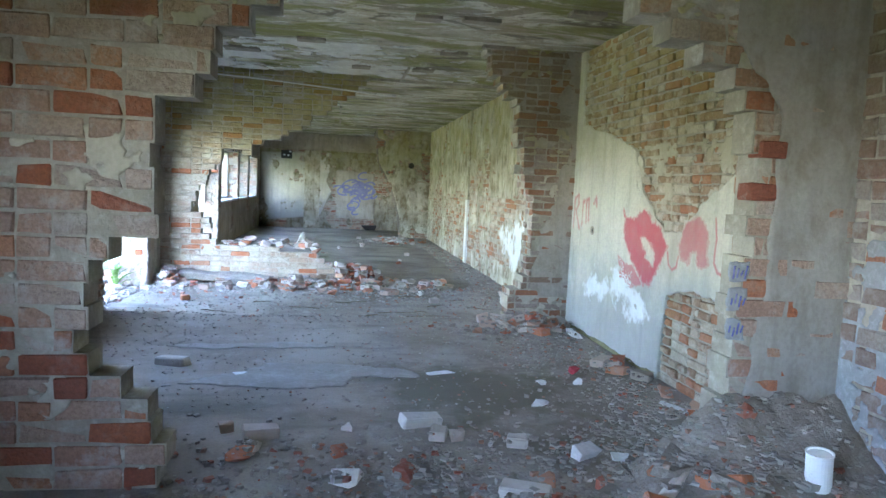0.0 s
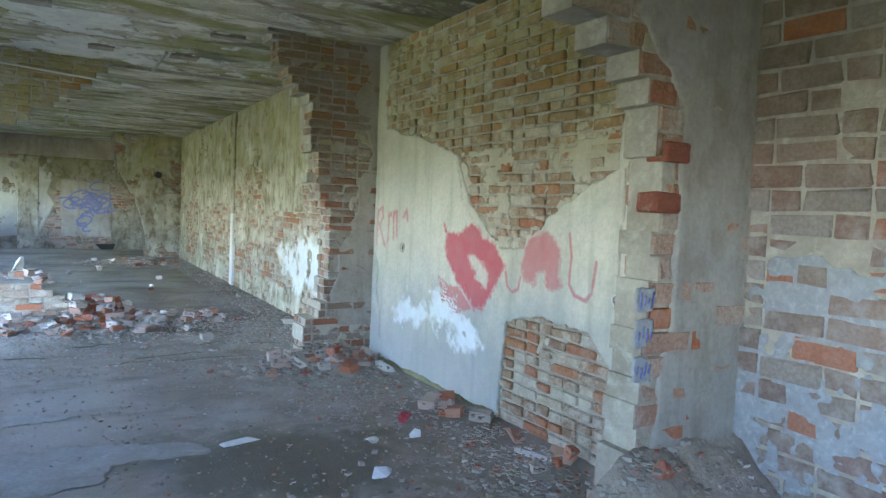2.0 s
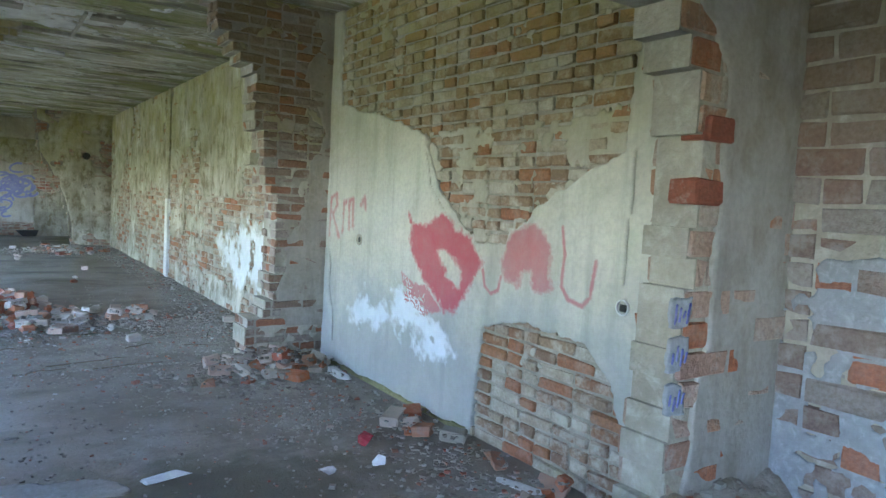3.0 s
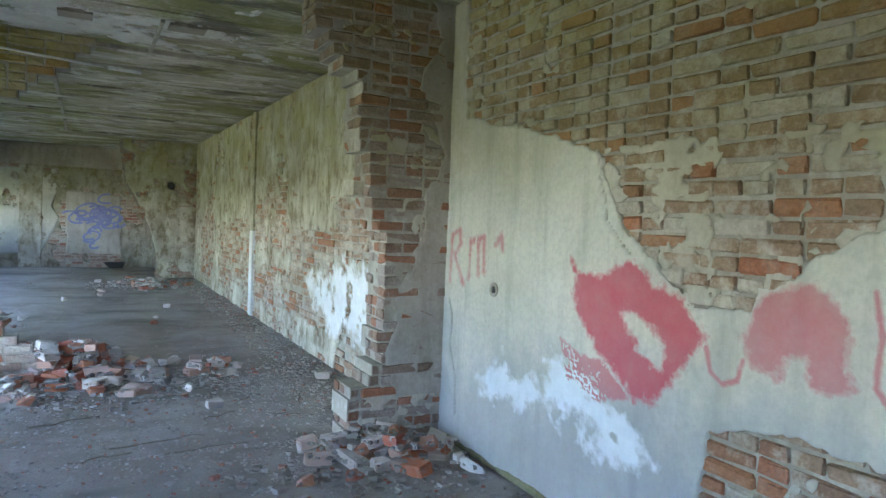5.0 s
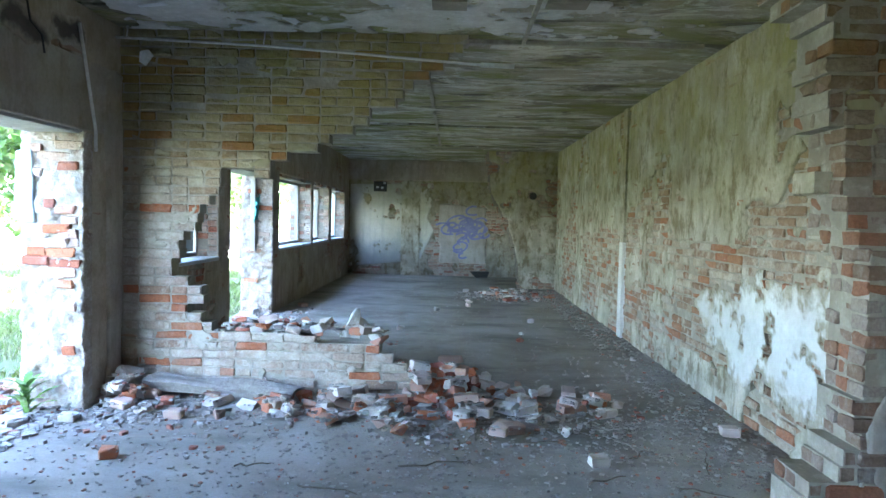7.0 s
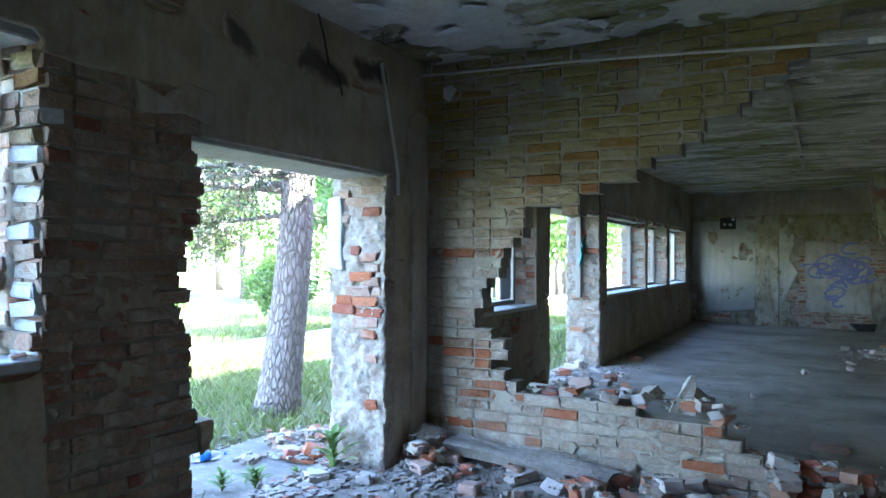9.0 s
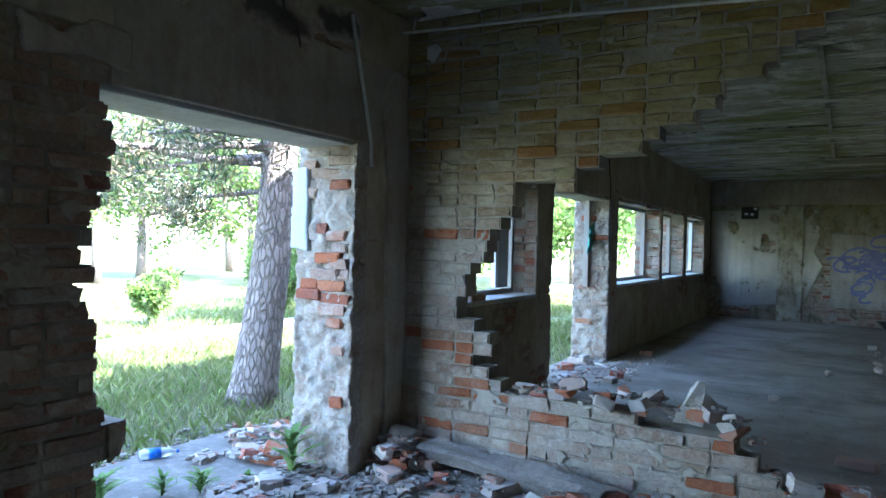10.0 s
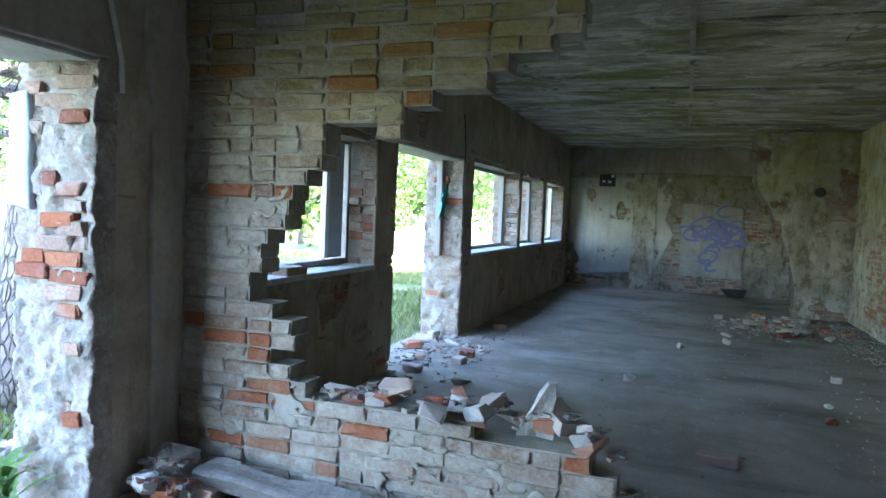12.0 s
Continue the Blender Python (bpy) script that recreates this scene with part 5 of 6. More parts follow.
for y0, y1, z in [(7.62, 9.56, 2.075), (10.4, 12.4, 2.05), (12.7, 14.85, 2.08), (15.05, 17.62, 2.11), (17.68, 19.55, 2.11), (19.68, 21.68, 2.10), (4.85, 7.0, 2.36), (0.2, 1.55, 2.18)]:
    lintel(y0, y1, z)
# beam face over the doorway, grey plaster
part("beam_face", box_bm((-2.53, 7.72, 2.10), (-2.478, 9.9, 2.62), 0.006, 0.003), M_PLASTER_GREY, wall_facade, "grey plastered beam over the doorway")
coat("corner_plaster", "y-", (X_FACADE, 0), (9.55, 9.93), (0.05, 2.98), lambda u, z: inside([(9.72, 0.05), (9.70, 1.9), (9.62, 2.3), (9.66, 2.55), (9.8, 2.62), (9.93, 2.6), (9.93, 0.05)])(u, z) + 0.03 * fbm(u * 12, z * 6, 7), 0.02, M_PLASTER_GREY, wall_facade, "grey plaster strip in the corner", depth=0.04)

# windows
k = Nodes("window_frame_white", 0.4)
M_FRAME = k.done(k.mix(k.ramp(k.noise(9, 5), [(0.5, 0.0), (0.75, 0.5)]), (0.72, 0.73, 0.74), (0.5, 0.5, 0.48)), k.noise(30, 3), 0.1)
k = Nodes("window_frame_weathered", 0.75)
M_WOOD = k.done(k.mix(k.noise(1.0, 5, vector=k.scaled(40, 40, 3)), (0.4, 0.38, 0.34), (0.2, 0.17, 0.14)), k.noise(25, 4), 0.3)
M_SILL = stain_material("sill_concrete", (0.6, 0.59, 0.57), (0.45, 0.44, 0.42), (0.7, 0.69, 0.68), 4.0, 0.4)


def window(name, y0, y1, z0, z1, mat, label, x=-2.76, t=0.045, mullions=(), sill=True):
    w = tagged(new(name), label, kind="structure")
    w.matrix_basis = pose(x, 0, 0)
    parts = [((y0, z0), (y0 + t, z1)), ((y1 - t, z0), (y1, z1)), ((y0 + t, z1 - t), (y1 - t, z1)), ((y0 + t, z0), (y1 - t, z0 + t))]
    names = ["jamb", "jamb", "head_rail", "bottom_rail"]
    for m in mullions:
        parts.append(((m - t / 2, z0 + t), (m + t / 2, z1 - t)))
        names.append("mullion")
    for n, (a, b) in zip(names, parts):
        part(n, box_bm((-0.035, a[0], a[1]), (0.035, b[0], b[1]), 0.006), mat, w)
    if sill:
        part("window_sill", box_bm((-0.1, y0 - 0.03, z0 - 0.045), (0.285, y1 + 0.03, z0 - 0.003), 0.008, 0.003), M_SILL, w, "pale dusty sill")
    return w


window_1 = window("window_1", 4.97, 6.90, 1.1, 2.36, M_FRAME, "white plastic window frame without glass", mullions=(5.95,))
sash = part("sash", box_bm((0.0, 6.74, 1.2), (0.05, 6.80, 2.28), 0.006), M_FRAME, window_1, "white inner sash")
part("sash", box_bm((0.0, 6.0, 2.22), (0.05, 6.74, 2.28), 0.006), M_FRAME, window_1)
window_2 = window("window_2", 10.5, 12.3, 1.0, 2.05, M_WOOD, "weathered window frame behind the broken wall", mullions=())
part("sash", box_bm((0.0, 11.86, 1.06), (0.05, 11.92, 2.0), 0.006), M_FRAME, window_2, "white sash standing ajar")
# opaque pane; the sky's reflection is put into its pale blue colour
part("pane", box_bm((0.01, 11.92, 1.06), (0.03, 12.18, 2.0), 0.0), M_BLUE_PLASTER, window_2, "window pane coloured pale blue for the reflected sky")
window_3 = window("window_3", 15.16, 17.52, 0.98, 2.11, M_WOOD, "weathered empty window frame over a low sill")
window_4 = window("window_4", 17.78, 19.42, 0.98, 2.11, M_WOOD, "weathered empty window frame near the end wall")
window_5 = window("window_5", 19.78, 21.57, 0.98, 2.10, M_FRAME, "pale empty window frame beside the end wall")
# assumed frame for the second of the added, unseen openings
window_6 = window("window_6", 0.33, 1.42, 1.02, 2.18, M_WOOD, "unseen window frame assumed in the first room to let light in")
# whitewashed brick ends in the reveal of the white window
z = 1.13
while z < 2.33:
    part("brick", brick_mesh("brick", 0.18, 0.1, 0.066, rnd.choice((M_LIME, M_BRICK_WASHED, M_BRICK_WASHED)), int(z * 1000), 0.007), None, wall_facade, "", pose(-2.6 + rnd.uniform(-0.015, 0.015), 6.972 + rnd.uniform(-0.012, 0.01), z, rnd.uniform(-3, 3), rnd.uniform(-4, 4), rnd.uniform(-6, 6)))
    z += 0.078
rnd = random.Random(66)
for i in range(22):
    me, l, w, h = LUMPS[i % len(LUMPS)]
    ob = tagged(new("plaster_flake", me), "flake of fallen plaster on the window sill", "rubble", "flakes on the sill")
    ob.matrix_basis = pose(rnd.uniform(-2.68, -2.5), rnd.uniform(6.1, 6.88), 1.1 + 0.008, rnd.uniform(-8, 8), rnd.uniform(-8, 8), rnd.uniform(0, 360)) @ Matrix.Diagonal((0.45, 0.45, 0.3, 1))
# toothed side of the far broken doorway and a rag caught on its frame
window_7 = window("door_frame_rest", 14.62, 14.7, 0.95, 2.08, M_WOOD, "rest of a weathered wooden door frame", sill=False)
M_TEAL = stain_material("teal_cloth", (0.08, 0.32, 0.30), (0.05, 0.22, 0.22), (0.2, 0.45, 0.42), 14.0, 0.5)
bm = bmesh.new()
gridv = [[bm.verts.new((0.02 * math.sin(i * 1.3 + j), i * 0.03 - 0.1, 0.12 - j * 0.05 + 0.02 * math.sin(i * 2.1) + 0.03 * i)) for j in range(6)] for i in range(7)]
for i in range(6):
    for j in range(5):
        bm.faces.new((gridv[i][j], gridv[i + 1][j], gridv[i + 1][j + 1], gridv[i][j + 1]))
rag = part("rag", bm, M_TEAL, m=pose(-2.7, 14.62, 1.5))
tagged(rag, "torn teal rag caught on the door frame", "rag")
rag.modifiers.new("thickness", "SOLIDIFY").thickness = 0.006

# conduits and cables
M_CONDUIT = stain_material("conduit_white", (0.68, 0.67, 0.64), (0.55, 0.53, 0.5), (0.75, 0.74, 0.72), 8.0, 0.2, 0.6)
M_CABLE = stain_material("cable_black", (0.03, 0.03, 0.03), (0.05, 0.045, 0.04), (0.08, 0.07, 0.06), 8.0, 0.2, 0.6)
conduit = rod("conduit", [(-2.5, 9.86, 2.90), (-1.9, 9.87, 2.88), (-1.3, 9.88, 2.86), (-0.5, 9.88, 2.81), (0.2, 9.88, 2.76), (0.45, 9.88, 2.745)], 0.011, M_CONDUIT, None, "long white conduit hanging loose under the ceiling", "conduit", sides=8)
rod("end_cap", [(0.45, 9.88, 2.745), (0.72, 9.87, 2.735)], 0.02, M_CONDUIT, conduit)
rod("bracket", [(-1.3, 9.88, 2.86), (-1.3, 9.93, 2.99)], 0.006, M_CONDUIT, conduit)
rod("bracket", [(-2.4, 9.86, 2.9), (-2.4, 9.88, 2.99)], 0.006, M_CONDUIT, conduit)
rod("cable", [(-2.46, 9.27, 2.85), (-2.45, 9.33, 2.6), (-2.455, 9.4, 2.4), (-2.45, 9.48, 2.1), (-2.46, 9.5, 1.95)], 0.012, M_CONDUIT, None, "grey cable running down the corner by the doorway", "cable")
rod("cable", [(-2.47, 8.6, 2.99), (-2.44, 8.62, 2.85), (-2.45, 8.68, 2.7), (-2.4, 8.72, 2.62), (-2.42, 8.78, 2.52)], 0.007, M_CABLE, None, "loose black cable hanging from the wall top", "cable")
rod("cable", [(-2.46, 10.0 + 4.55, 2.6), (-2.44, 14.58, 2.2), (-2.46, 14.6, 1.8), (-2.45, 14.62, 1.3)], 0.008, M_CABLE, None, "black cable hanging beside the far doorway", "cable")
flap = part("peeled_paint", lump_mesh("peeled_paint", (0.07, 0.012, 0.1), M_SCRAP, 931), m=pose(-2.27, 9.925, 2.78, 0, 25, 0))
tagged(flap, "curled flap of white paint peeling off the wall", "paint flake")
for i, (x, y) in enumerate([(-1.9, 9.2), (-1.55, 8.9), (-2.1, 8.6), (-1.0, 9.5)]):
    flap = part("peeled_paint", lump_mesh("peeled_paint", (0.12, 0.09, 0.012), M_SCRAP, 940 + i), m=pose(x, y, H - 0.035, 8, -6, 40 * i))
    tagged(flap, "curled flap of white paint peeling off the ceiling", "paint flake")

# electric box and socket hole in the graffiti wall
def ring(name, y, z, r0, r1, depth, mat, parent, label="", x=X_RIGHT - 0.02):
    bm = bmesh.new()
    n = 20
    loops = [[bm.verts.new((xx, y + rr * math.cos(a * 2 * math.pi / n), z + rr * math.sin(a * 2 * math.pi / n))) for a in range(n)] for rr, xx in ((r1, x + 0.01), (r1, x - 0.008), (r0, x - 0.008), (r0, x + depth))]
    for a, b in zip(loops, loops[1:]):
        for i in range(n):
            bm.faces.new((a[i], a[(i + 1) % n], b[(i + 1) % n], b[i]))
    bm.faces.new(loops[-1])
    bmesh.ops.recalc_face_normals(bm, faces=bm.faces)
    return part(name, bm, mat, parent, label)


box_1 = tagged(ring("junction_box", 3.92, 0.985, 0.032, 0.039, 0.012, M_SCRAP, None), "round white junction box set in the plaster", "junction box")
# black plates colour in the shade inside both shallow boxes
part("back", box_bm((X_RIGHT - 0.022, 3.9, 0.965), (X_RIGHT - 0.012, 3.94, 1.0), 0.002), M_CABLE, box_1)
box_2 = tagged(ring("junction_box", 6.66, 1.1, 0.026, 0.045, 0.012, M_PLASTER_GREY, None), "broken round socket hole in the plaster", "junction box")
part("back", box_bm((X_RIGHT - 0.022, 6.635, 1.075), (X_RIGHT - 0.012, 6.685, 1.125), 0.004), M_CABLE, box_2)
# flat black disc in place of the dark depth of the hole
flue = tagged(ring("flue_hole", 0, 0, 0.07, 0.08, -0.006, M_CABLE, None, x=0), "round flue hole in the wall, its dark inside a black disc", "flue")
flue.matrix_basis = pose(1.98, 19.355, 2.04, 0, 0, 90)

# vent in the end wall
vent = tagged(new("vent"), "square wall vent, its dark hole and daylight gaps put on as plates", "vent")
vent.matrix_basis = pose(-1.67, Y_END - 0.03, 2.3)
# black plate stands for the dark hole, white plates for daylight shining through
part("frame", box_bm((-0.17, -0.01, -0.13), (0.17, 0.02, 0.13), 0.006), M_CABLE, vent)
for i, (x, z) in enumerate([(-0.07, -0.02), (0.05, -0.03), (0.11, 0.09)]):
    part("slat", box_bm((x - 0.035, -0.018, z - 0.025), (x + 0.035, -0.011, z + 0.025), 0.002), M_SCRAP, vent, "white plate standing for a daylight gap")
# pilaster and beam on the end wall
part("pilaster", box_bm((-1.1, Y_END - 0.06, 0.0), (-0.62, Y_END + 0.01, 2.45), 0.01, 0.004), M_PLASTER_MOSSY, wall_end, "pale plastered pilaster")
part("beam", box_bm((-2.5, Y_END - 0.05, 2.47), (2.5, Y_END + 0.01, 2.99), 0.01, 0.004), M_PLASTER_DARK, wall_end, "dark stained beam")
shard(0.95, 21.9, 0.6, 0.25, 0.2, M_CABLE, "dark heap of debris at the end wall", "debris", "rubble", 955, 5)
# white paint with scribbles on the edge of the stub
for i, (z, h) in enumerate([(1.10, 0.11), (0.955, 0.12), (0.80, 0.11)]):
    patch = coat("white_paint", "x", (0, 3.22), (1.9, 2.14), (z - 0.1, z + 0.1), lambda u, v: np.minimum(0.052 - np.abs(u - 2.02), h / 2 - np.abs(v - z)) + 0.035 * fbm(u * 18, v * 18, 330 + i), 0.008, M_WASHED_BLUE, wall_front, "white paint with dark scribbles", depth=0.013, back=0.0)
    marks = [stroke([(1.985 + 0.022 * j, z - 0.035 + 0.01 * ((i + j) % 3)), (1.99 + 0.024 * j, z + 0.03 - 0.012 * ((i * 2 + j) % 3))], 0.009) for j in range(4)]
    coat("scribble", "x", (0, 3.22), (1.95, 2.1), (z - 0.06, z + 0.06), lambda u, v: np.max([m(u, v) for m in marks], axis=0) + 0.004 * fbm(u * 60, v * 60, 340 + i), 0.005, M_BLUE_PAINT, patch, depth=0.018, back=-0.012)
for x, z in [(2.15, 1.735), (2.11, 1.52)]:
    part("brick", brick_mesh("brick", 0.15, 0.12, 0.088, M_BRICK_RED, int(z * 100), 0.005), None, wall_front, "bare red brick", pose(x, 3.255, z))

# ---------------------------------------------------------------- outdoors: tree, plants, path, distance
M_DOORSTEP = stain_material("doorstep_concrete", (0.23, 0.215, 0.19), (0.14, 0.13, 0.11), (0.31, 0.295, 0.27), 3.0, 0.8)
tagged(part("path", box_bm((-9.0, -30, -0.12), (-8.2, 60, -0.035), 0.01), M_SILL), "pale concrete garden path in the grass", kind="structure")
tagged(part("doorstep", box_bm((-4.0, 7.7, -0.16), (-2.94, 9.75, -0.045), 0.012, 0.006), M_DOORSTEP), "cracked concrete slab outside the doorway", kind="structure")

k = Nodes("pine_bark", 0.95)
vor = k.n.new("ShaderNodeTexVoronoi")
vor.feature = "DISTANCE_TO_EDGE"
k.put(vor.inputs["Vector"], k.scaled(1, 1, 0.3))
vor.inputs["Scale"].default_value = 24
plates = k.ramp(k.math("ADD", vor.outputs["Distance"], k.math("MULTIPLY", k.math("SUBTRACT", k.noise(18, 5), 0.5), 0.35)), [(0.0, 0.0), (0.16, 1.0)])
M_BARK = k.done(k.mix(plates, (0.19, 0.155, 0.135), k.mix(k.noise(11, 5), (0.36, 0.30, 0.27), (0.24, 0.20, 0.18))), k.math("ADD", plates, k.math("MULTIPLY", k.noise(40, 4), 0.4)), 1.0, 0.03)
M_NEEDLE = piece_material("pine_needles", [(0.0, (0.035, 0.06, 0.025)), (0.6, (0.07, 0.10, 0.04)), (0.7, (0.11, 0.11, 0.06)), (0.8, (0.25, 0.17, 0.10)), (1.0, (0.30, 0.22, 0.14))], 5.0)
M_LEAF = piece_material("broad_leaves", [(0.0, (0.07, 0.14, 0.03)), (0.6, (0.12, 0.20, 0.04)), (1.0, (0.18, 0.24, 0.06))], 5.0)
M_GRASS = piece_material("grass_blades", [(0.0, (0.17, 0.24, 0.06)), (0.5, (0.26, 0.32, 0.10)), (1.0, (0.40, 0.37, 0.22))], 5.0)
for leafy, share in ((M_NEEDLE, 0.2), (M_LEAF, 0.45), (M_GRASS, 0.4)):
    thin_leaf(leafy, share)


def crown(name, clumps, count, length, width, mat, parent, seed, sag=0.0):
    """Many small blades in clumps; each clump is a centre and a radius."""
    r = np.random.RandomState(seed)
    c = np.repeat(np.array([k[0] for k in clumps], float), count, 0)
    rad = np.repeat(np.array([k[1] for k in clumps], float), count)
    n = len(c)
    d = r.normal(size=(n, 3))
    d /= np.linalg.norm(d, axis=1)[:, None]
    p = c + d * (rad * r.uniform(0.15, 1.0, n))[:, None]
    way = d + r.normal(size=(n, 3)) * 0.8 + np.array([0, 0, -sag])
    way /= np.linalg.norm(way, axis=1)[:, None]
    side = np.cross(way, r.normal(size=(n, 3)))
    side /= np.linalg.norm(side, axis=1)[:, None]
    l, w = length * r.uniform(0.6, 1.2, n)[:, None], width * r.uniform(0.6, 1.2, n)[:, None]
    v = np.stack([p, p + way * l * 0.5 + side * w, p + way * l, p + way * l * 0.5 - side * w], 1).reshape(-1, 3)
    return part(name, mesh_from(name, v, [(4 * i, 4 * i + 1, 4 * i + 2, 4 * i + 3) for i in range(n)], mat), None, parent)


def limb_points(start, way, length, rnd, steps=7, droop=0.0, wander=0.12):
    p, d = Vector(start), Vector(way).normalized()
    pts = [p.copy()]
    for i in range(steps):
        d = (d + Vector((rnd.uniform(-wander, wander), rnd.uniform(-wander, wander), rnd.uniform(-wander, wander) - droop))).normalized()
        p = p + d * length / steps
        pts.append(p.copy())
    return pts


pine = tagged(new("pine_tree"), "leaning old pine with plated grey bark beside the doorway", "tree")
spine = [(-4.66, 10.66, -0.15), (-4.66, 10.70, 0.1), (-4.67, 10.79, 0.6), (-4.68, 10.88, 1.1), (-4.68, 10.95, 1.7), (-4.68, 11.0, 2.4), (-4.7, 11.03, 3.2), (-4.72, 11.05, 4.4), (-4.75, 11.1, 6.0), (-4.8, 11.1, 8.0)]
rod("trunk", spine, [0.27, 0.225, 0.2, 0.19, 0.18, 0.172, 0.16, 0.14, 0.11, 0.06], M_BARK, pine, sides=20)
rnd = random.Random(71)
clumps = []
for i, (z, yaw, l) in enumerate([(1.95, 200, 1.3), (2.2, 235, 2.6), (2.3, 190, 2.0), (2.35, 262, 2.8), (2.5, 285, 2.2), (2.6, 225, 3.0), (2.7, 170, 2.4), (2.9, 250, 3.0), (3.0, 300, 2.6), (3.2, 210, 2.8), (3.5, 60, 2.6), (3.6, 120, 2.4), (3.9, 270, 2.6), (4.4, 330, 2.4), (4.8, 160, 2.4), (5.4, 240, 2.2), (6.0, 30, 2.0), (6.6, 200, 1.8), (7.2, 300, 1.4), (2.05, 330, 0.5), (1.4, 95, 0.35)]):
    base = Vector((-4.68, 10.95 + 0.03 * z, z))
    pts = limb_points(base, (math.cos(radians(yaw)), math.sin(radians(yaw)), 0.05), l, rnd, 8, 0.03)
    limb = rod("branch", pts, [0.045 * (1 - 0.1 * j) * (0.5 + l / 4) for j in range(9)], M_BARK, pine)
    if l < 1.0:
        continue
    for j in range(3, 9):
        for q in range(4):
            off = Vector((rnd.uniform(-0.45, 0.45), rnd.uniform(-0.45, 0.45), rnd.uniform(-0.42, 0.3)))
            clumps.append((tuple(pts[j] + off), rnd.uniform(0.09, 0.2)))
            if q == 0:
                rod("twig", [pts[j], pts[j] + off * 0.5 + Vector((0, 0, 0.03)), pts[j] + off], 0.008, M_BARK, limb, sides=4)
crown("crown", clumps, 56, 0.13, 0.007, M_NEEDLE, pine, 72)


def broadleaf(x, y, h, spread, seed, label, leaf=0.1, clear=0.3):
    rnd = random.Random(seed)
    tree = tagged(new("tree"), label, "tree", "trees in the meadow")
    tree.matrix_basis = pose(x, y, -0.1)
    trunk = limb_points((0, 0, 0), (0, 0, 1), h * 0.75, rnd, 6, 0.0, 0.06)
    rod("trunk", trunk, [0.02 * h * (1 - 0.12 * i) for i in range(7)], M_BARK, tree, sides=10)
    clumps = []
    for i in range(14):
        start = trunk[rnd.randrange(2, 7)]
        yaw = rnd.uniform(0, 360)
        pts = limb_points(start, (math.cos(radians(yaw)), math.sin(radians(yaw)), rnd.uniform(0.1, 0.9)), spread * rnd.uniform(0.5, 1.0), rnd, 5)
        rod("branch", pts, [0.006 * h * (1 - 0.15 * j) for j in range(6)], M_BARK, tree, sides=5)
        for p in pts[2:]:
            clumps += [(tuple(p + Vector((rnd.gauss(0, 0.16), rnd.gauss(0, 0.16), rnd.gauss(0, 0.14))) * spread), rnd.uniform(0.1, 0.24) * spread) for _ in range(2)]
    crown("crown", clumps, 42, leaf * 1.6, leaf * 0.45, M_LEAF, tree, seed + 1, 0.2)


# the last five are added close by to dim the far windows
for i, (x, y, h, s) in enumerate([(-17, 12, 6, 2.6), (-20, 19, 8, 3.4), (-14, 24, 6, 2.6), (-11, 30, 7, 3.0), (-24, 28, 9, 3.6), (-17, 36, 9, 3.6), (-9.5, 21, 4, 1.7), (-30, 6, 8, 3.4), (-28, 16, 8, 3.2), (-22, 0, 7, 3.0), (-13, 44, 10, 4.0), (-7.5, 38, 8, 3.0), (-18.5, 24, 7, 3.4), (-14.5, 31, 6.5, 3.2), (-9.5, 34, 7, 3.2), (-22, 22, 9, 4.0), (-19, 30, 8, 3.8), (-23, 12, 8, 3.8), (-19, 6, 7, 3.4), (-25, 20, 9, 4.0), (-6, 46, 9, 4.0), (-7.5, 20.5, 5.5, 2.5), (-8.2, 24.5, 6, 2.7), (-7.2, 28.5, 6, 2.5), (-9.5, 33, 7, 3.0), (-6.8, 16.6, 5.0, 2.0)]):
    broadleaf(x, y, h, s, 400 + i * 7, "leafy green tree standing in the sunny meadow", 0.15)
for i, (x, y, h, s) in enumerate([(-10.2, 13.6, 0.9, 0.5), (-9.6, 16.2, 1.3, 0.8), (-11.5, 10.5, 1.2, 0.7), (-12, 18.5, 1.8, 1.0)]):
    broadleaf(x, y, h, s, 500 + i * 7, "small leafy shrub beside the garden path", 0.06)
# second pine seen through the window behind the broken wall
second_pine = tagged(new("pine_tree"), "straight pine trunk standing in the meadow", "tree")
second_pine.matrix_basis = pose(-7.2, 17.3, -0.1)
rod("trunk", [(0, 0, 0), (0.02, 0.05, 1.5), (0.05, 0.1, 4), (0.1, 0.1, 8)], [0.2, 0.17, 0.14, 0.08], M_BARK, second_pine, sides=14)
rnd = random.Random(91)
clumps = []
for i in range(14):
    z = rnd.uniform(2.3, 7.0)
    yaw = rnd.uniform(0, 360)
    pts = limb_points((0.04, 0.08, z), (math.cos(radians(yaw)), math.sin(radians(yaw)), 0.1), 2.2, rnd, 6, 0.02)
    rod("branch", pts, [0.04 * (1 - 0.12 * j) for j in range(7)], M_BARK, second_pine)
    for p in pts[2:]:
        clumps += [(tuple(p + Vector((rnd.uniform(-0.4, 0.4), rnd.uniform(-0.4, 0.4), rnd.uniform(-0.3, 0.3)))), 0.2) for _ in range(4)]
crown("crown", clumps, 40, 0.14, 0.008, M_NEEDLE, second_pine, 92)

# grass
r = np.random.RandomState(33)
n = 120000
gx = -3.0 - r.gamma(1.6, 2.2, n)
gy = r.uniform(2.0, 27.0, n)
thick = fbm(gx * 0.5, gy * 0.5, 95) + 0.3 * fbm(gx * 2, gy * 2, 97)
good = (thick > -0.12) & ((gx < -5.2) | (r.uniform(size=n) < 0.45)) & ~((gx > -4.05) & (gy > 7.6) & (gy < 9.8) & (r.uniform(size=n) > 0.03)) & ~((gx > -9.0) & (gx < -8.2)) & (gx > -16)
gx, gy = gx[good], gy[good]
n = len(gx)
gz = np.full(n, -0.1)
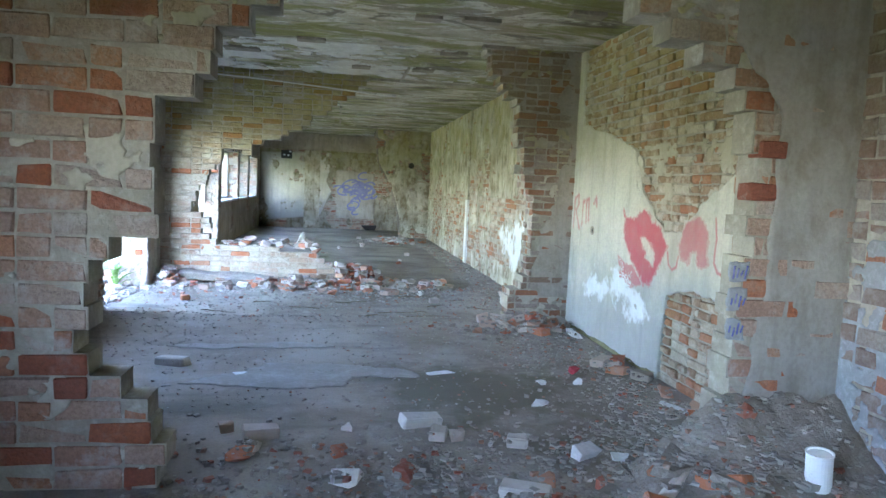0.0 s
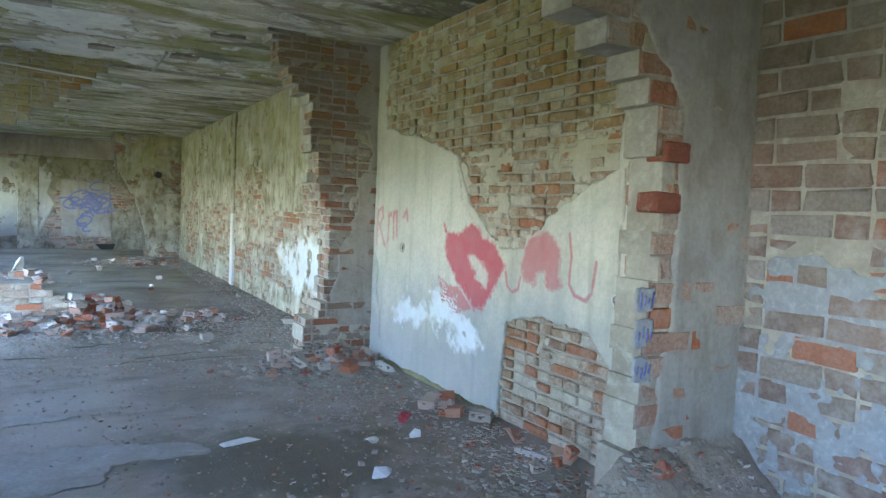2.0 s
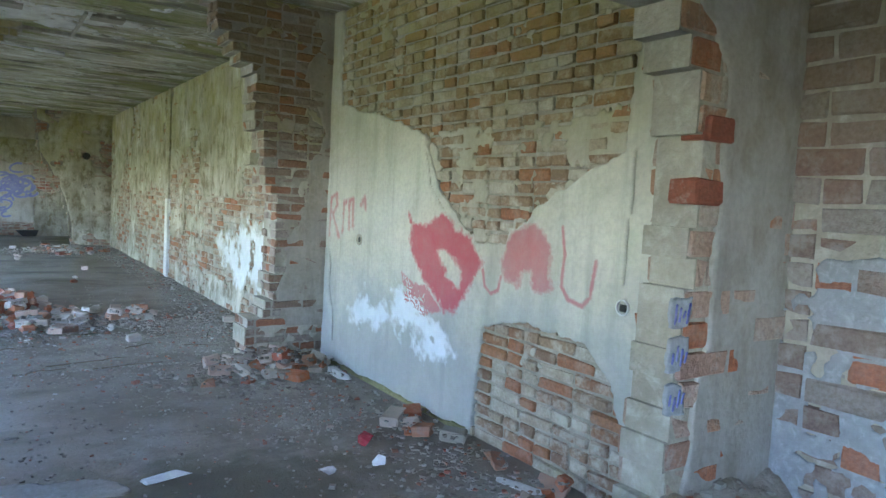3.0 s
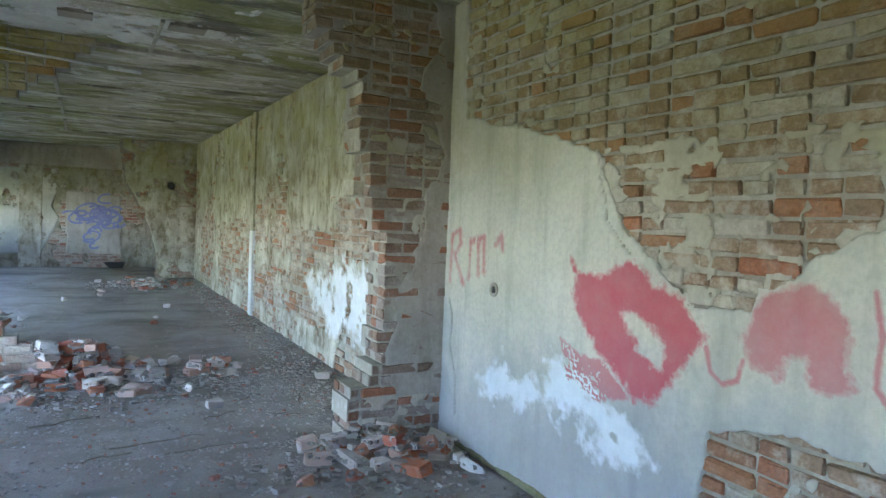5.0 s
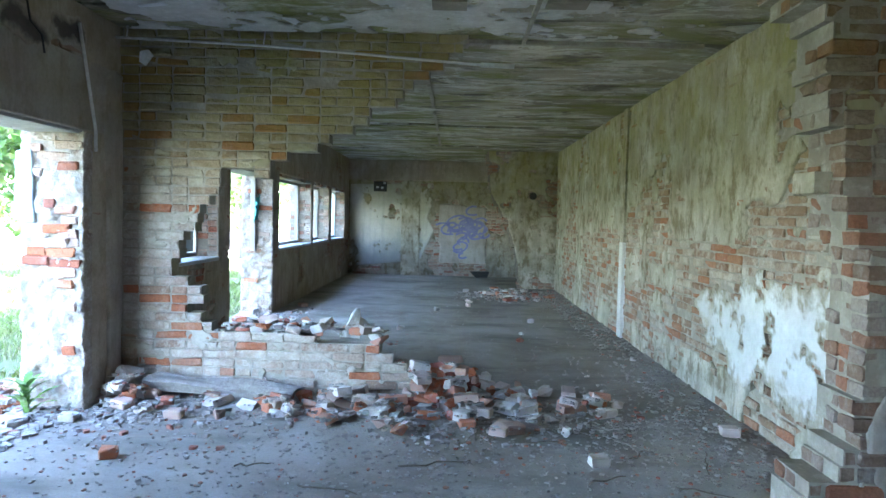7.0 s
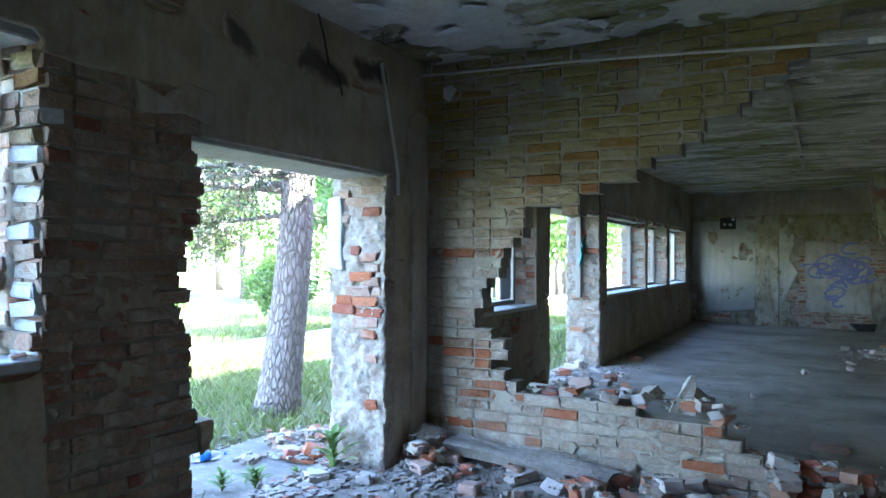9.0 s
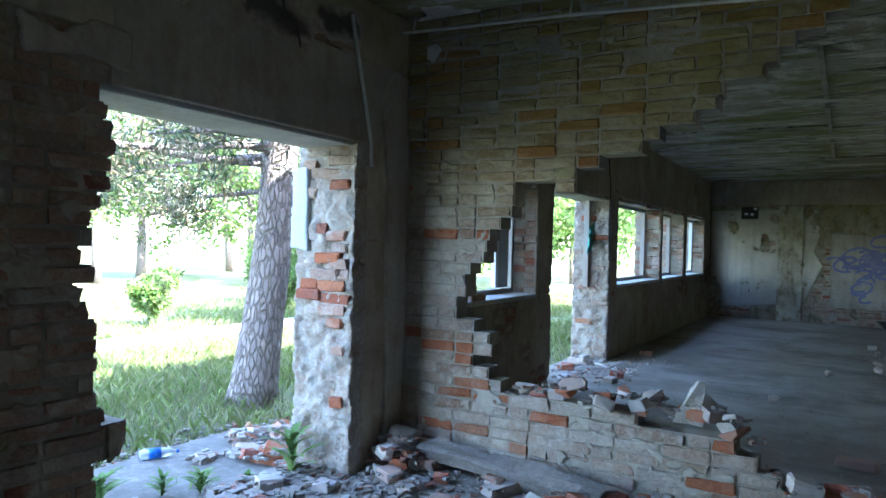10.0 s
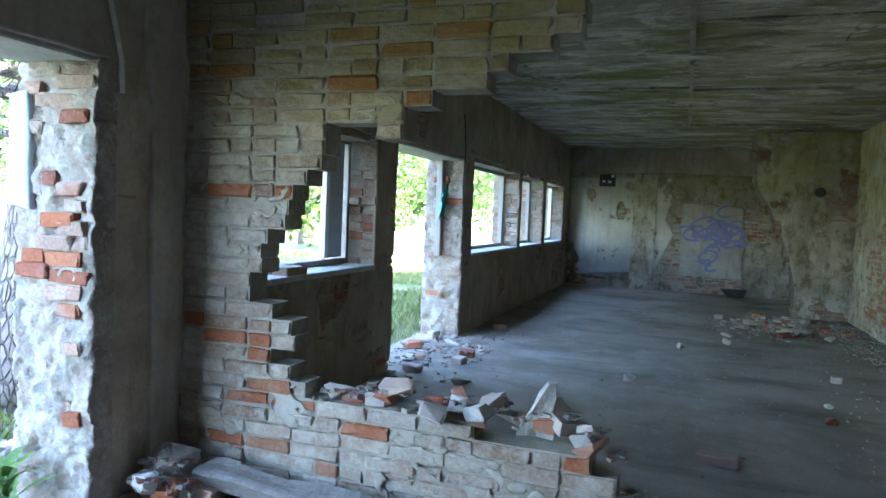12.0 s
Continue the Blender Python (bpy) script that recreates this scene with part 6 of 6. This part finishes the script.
a, hgt, lean = r.uniform(0, 6.283, n), r.uniform(0.04, 0.19, n) * (0.7 + 0.8 * np.clip(thick[good] + 0.2, 0, 1)), r.uniform(0.1, 0.9, n)
wd = 0.0014 + 0.0007 * np.abs(gx + 3)
dx, dy = np.cos(a), np.sin(a)
P = lambda ox, oy, oz: np.stack([gx + ox, gy + oy, gz + oz], 1)
vv = np.stack([P(-dy * wd, dx * wd, 0 * hgt), P(dy * wd, -dx * wd, 0 * hgt), P(dx * hgt * lean * 0.35 + dy * wd * 0.8, dy * hgt * lean * 0.35 - dx * wd * 0.8, hgt * 0.62), P(dx * hgt * lean, dy * hgt * lean, hgt), P(dx * hgt * lean * 0.35 - dy * wd * 0.8, dy * hgt * lean * 0.35 + dx * wd * 0.8, hgt * 0.62)], 1).reshape(-1, 3)
tagged(part("grass", mesh_from("grass", vv, [(5 * i, 5 * i + 1, 5 * i + 2, 5 * i + 3, 5 * i + 4) for i in range(n)], M_GRASS)), "tall wild summer grass with dry stalks", "grass", kind="stuff")


def weed(x, y, z, n, length, width, seed, label, upright=0.7):
    rnd = random.Random(seed)
    plant = tagged(new("weed"), label, "weed", "weeds by the doorway")
    plant.matrix_basis = pose(x, y, z)
    tall = length * 0.6
    rod("stem", [(0, 0, 0), (0.01, 0.005, tall * 0.5), (0.005, 0.012, tall * 1.05)], [0.006, 0.005, 0.003], M_LEAF_PLAIN, plant)
    for i in range(n):
        yaw = i * 137.5 + rnd.uniform(-20, 20)
        l = length * rnd.uniform(0.6, 1.0) * (1.0 - 0.4 * i / n)
        bm = bmesh.new()
        rows = []
        for j in range(12):
            t = j / 11
            out, up = l * (t * (1 - upright) + 0.3 * t * t), l * upright * (1.2 * t - 0.5 * t * t)
            w = width * math.sin(math.pi * min(1.0, 0.08 + t * 0.92)) ** 0.8 * (1.0 if j % 2 else 0.62) + 0.002
            rows.append([bm.verts.new((out, -w, up + w * 0.25)), bm.verts.new((out, 0, up)), bm.verts.new((out, w, up + w * 0.25))])
        for p, q in zip(rows, rows[1:]):
            bm.faces.new((p[0], p[1], q[1], q[0])), bm.faces.new((p[1], p[2], q[2], q[1]))
        for f in bm.faces:
            f.smooth = True
        part("leaf", bm, M_LEAF_PLAIN, plant, "", pose(0, 0, tall * i / n, 0, rnd.uniform(-12, 8), yaw))
    return plant


M_LEAF_PLAIN = piece_material("weed_leaves", [(0.0, (0.09, 0.17, 0.035)), (1.0, (0.15, 0.24, 0.06))], 30.0, False)
weed(-2.82, 9.22, -0.02, 15, 0.42, 0.032, 1, "broad-leaved green weed at the foot of the pillar", 0.6)
weed(-3.1, 8.75, -0.045, 26, 0.2, 0.015, 2, "small bushy green weed on the doorstep", 0.5)
weed(-3.25, 8.6, -0.045, 24, 0.17, 0.013, 3, "small bushy green weed on the doorstep", 0.5)
weed(-2.95, 8.98, -0.045, 8, 0.14, 0.014, 4, "young green weed sprouting between chips", 0.7)
weed(-3.4, 8.3, -0.045, 30, 0.26, 0.015, 5, "green weed growing by the broken jamb", 0.5)

# plastic bottle with a blue label
k = Nodes("bottle_plastic_clear", 0.15)
k.bsdf.inputs["Transmission Weight"].default_value = 0.6
M_BOTTLE = k.done((0.8, 0.85, 0.9), k.noise(12, 3), 0.3)
M_LABEL = stain_material("bottle_label_blue", (0.02, 0.12, 0.55), (0.03, 0.16, 0.6), (0.1, 0.25, 0.6), 8.0, 0.1, 0.4)
bottle = tagged(new("plastic_bottle"), "crushed clear plastic bottle with a blue label in the grass", "bottle")
bottle.matrix_basis = pose(-3.85, 9.02, -0.008, 0, 90, 60) @ Matrix.Scale(0.78, 4)


def turned(name, prof, mat, parent, label=""):
    bm = bmesh.new()
    cols = [[bm.verts.new((rr * math.cos(a * math.pi / 9), rr * math.sin(a * math.pi / 9), zz)) for rr, zz in prof] for a in range(18)]
    for c0, c1 in zip(cols, cols[1:] + cols[:1]):
        for i in range(len(prof) - 1):
            bm.faces.new((c0[i], c1[i], c1[i + 1], c0[i + 1]))
    bm.faces.new([c[0] for c in cols][::-1]), bm.faces.new([c[-1] for c in cols])
    for f in bm.faces:
        f.smooth = True
    return part(name, bm, mat, parent, label)


turned("body", [(0.03, -0.15), (0.044, -0.14), (0.045, -0.08), (0.042, -0.03), (0.044, 0.06), (0.035, 0.11), (0.015, 0.14), (0.013, 0.16)], M_BOTTLE, bottle)
turned("bottle_label", [(0.046, -0.07), (0.0462, -0.03), (0.0465, 0.03)], M_LABEL, bottle, "blue paper label")
turned("cap", [(0.015, 0.158), (0.016, 0.162), (0.016, 0.178), (0.014, 0.18)], M_LABEL, bottle, "blue cap")
# thin post in the meadow
rod("fence_post", [(-10.4, 11.7, -0.15), (-10.4, 11.7, 1.2)], 0.03, M_BARK, None, "thin grey post standing in the meadow", "post")
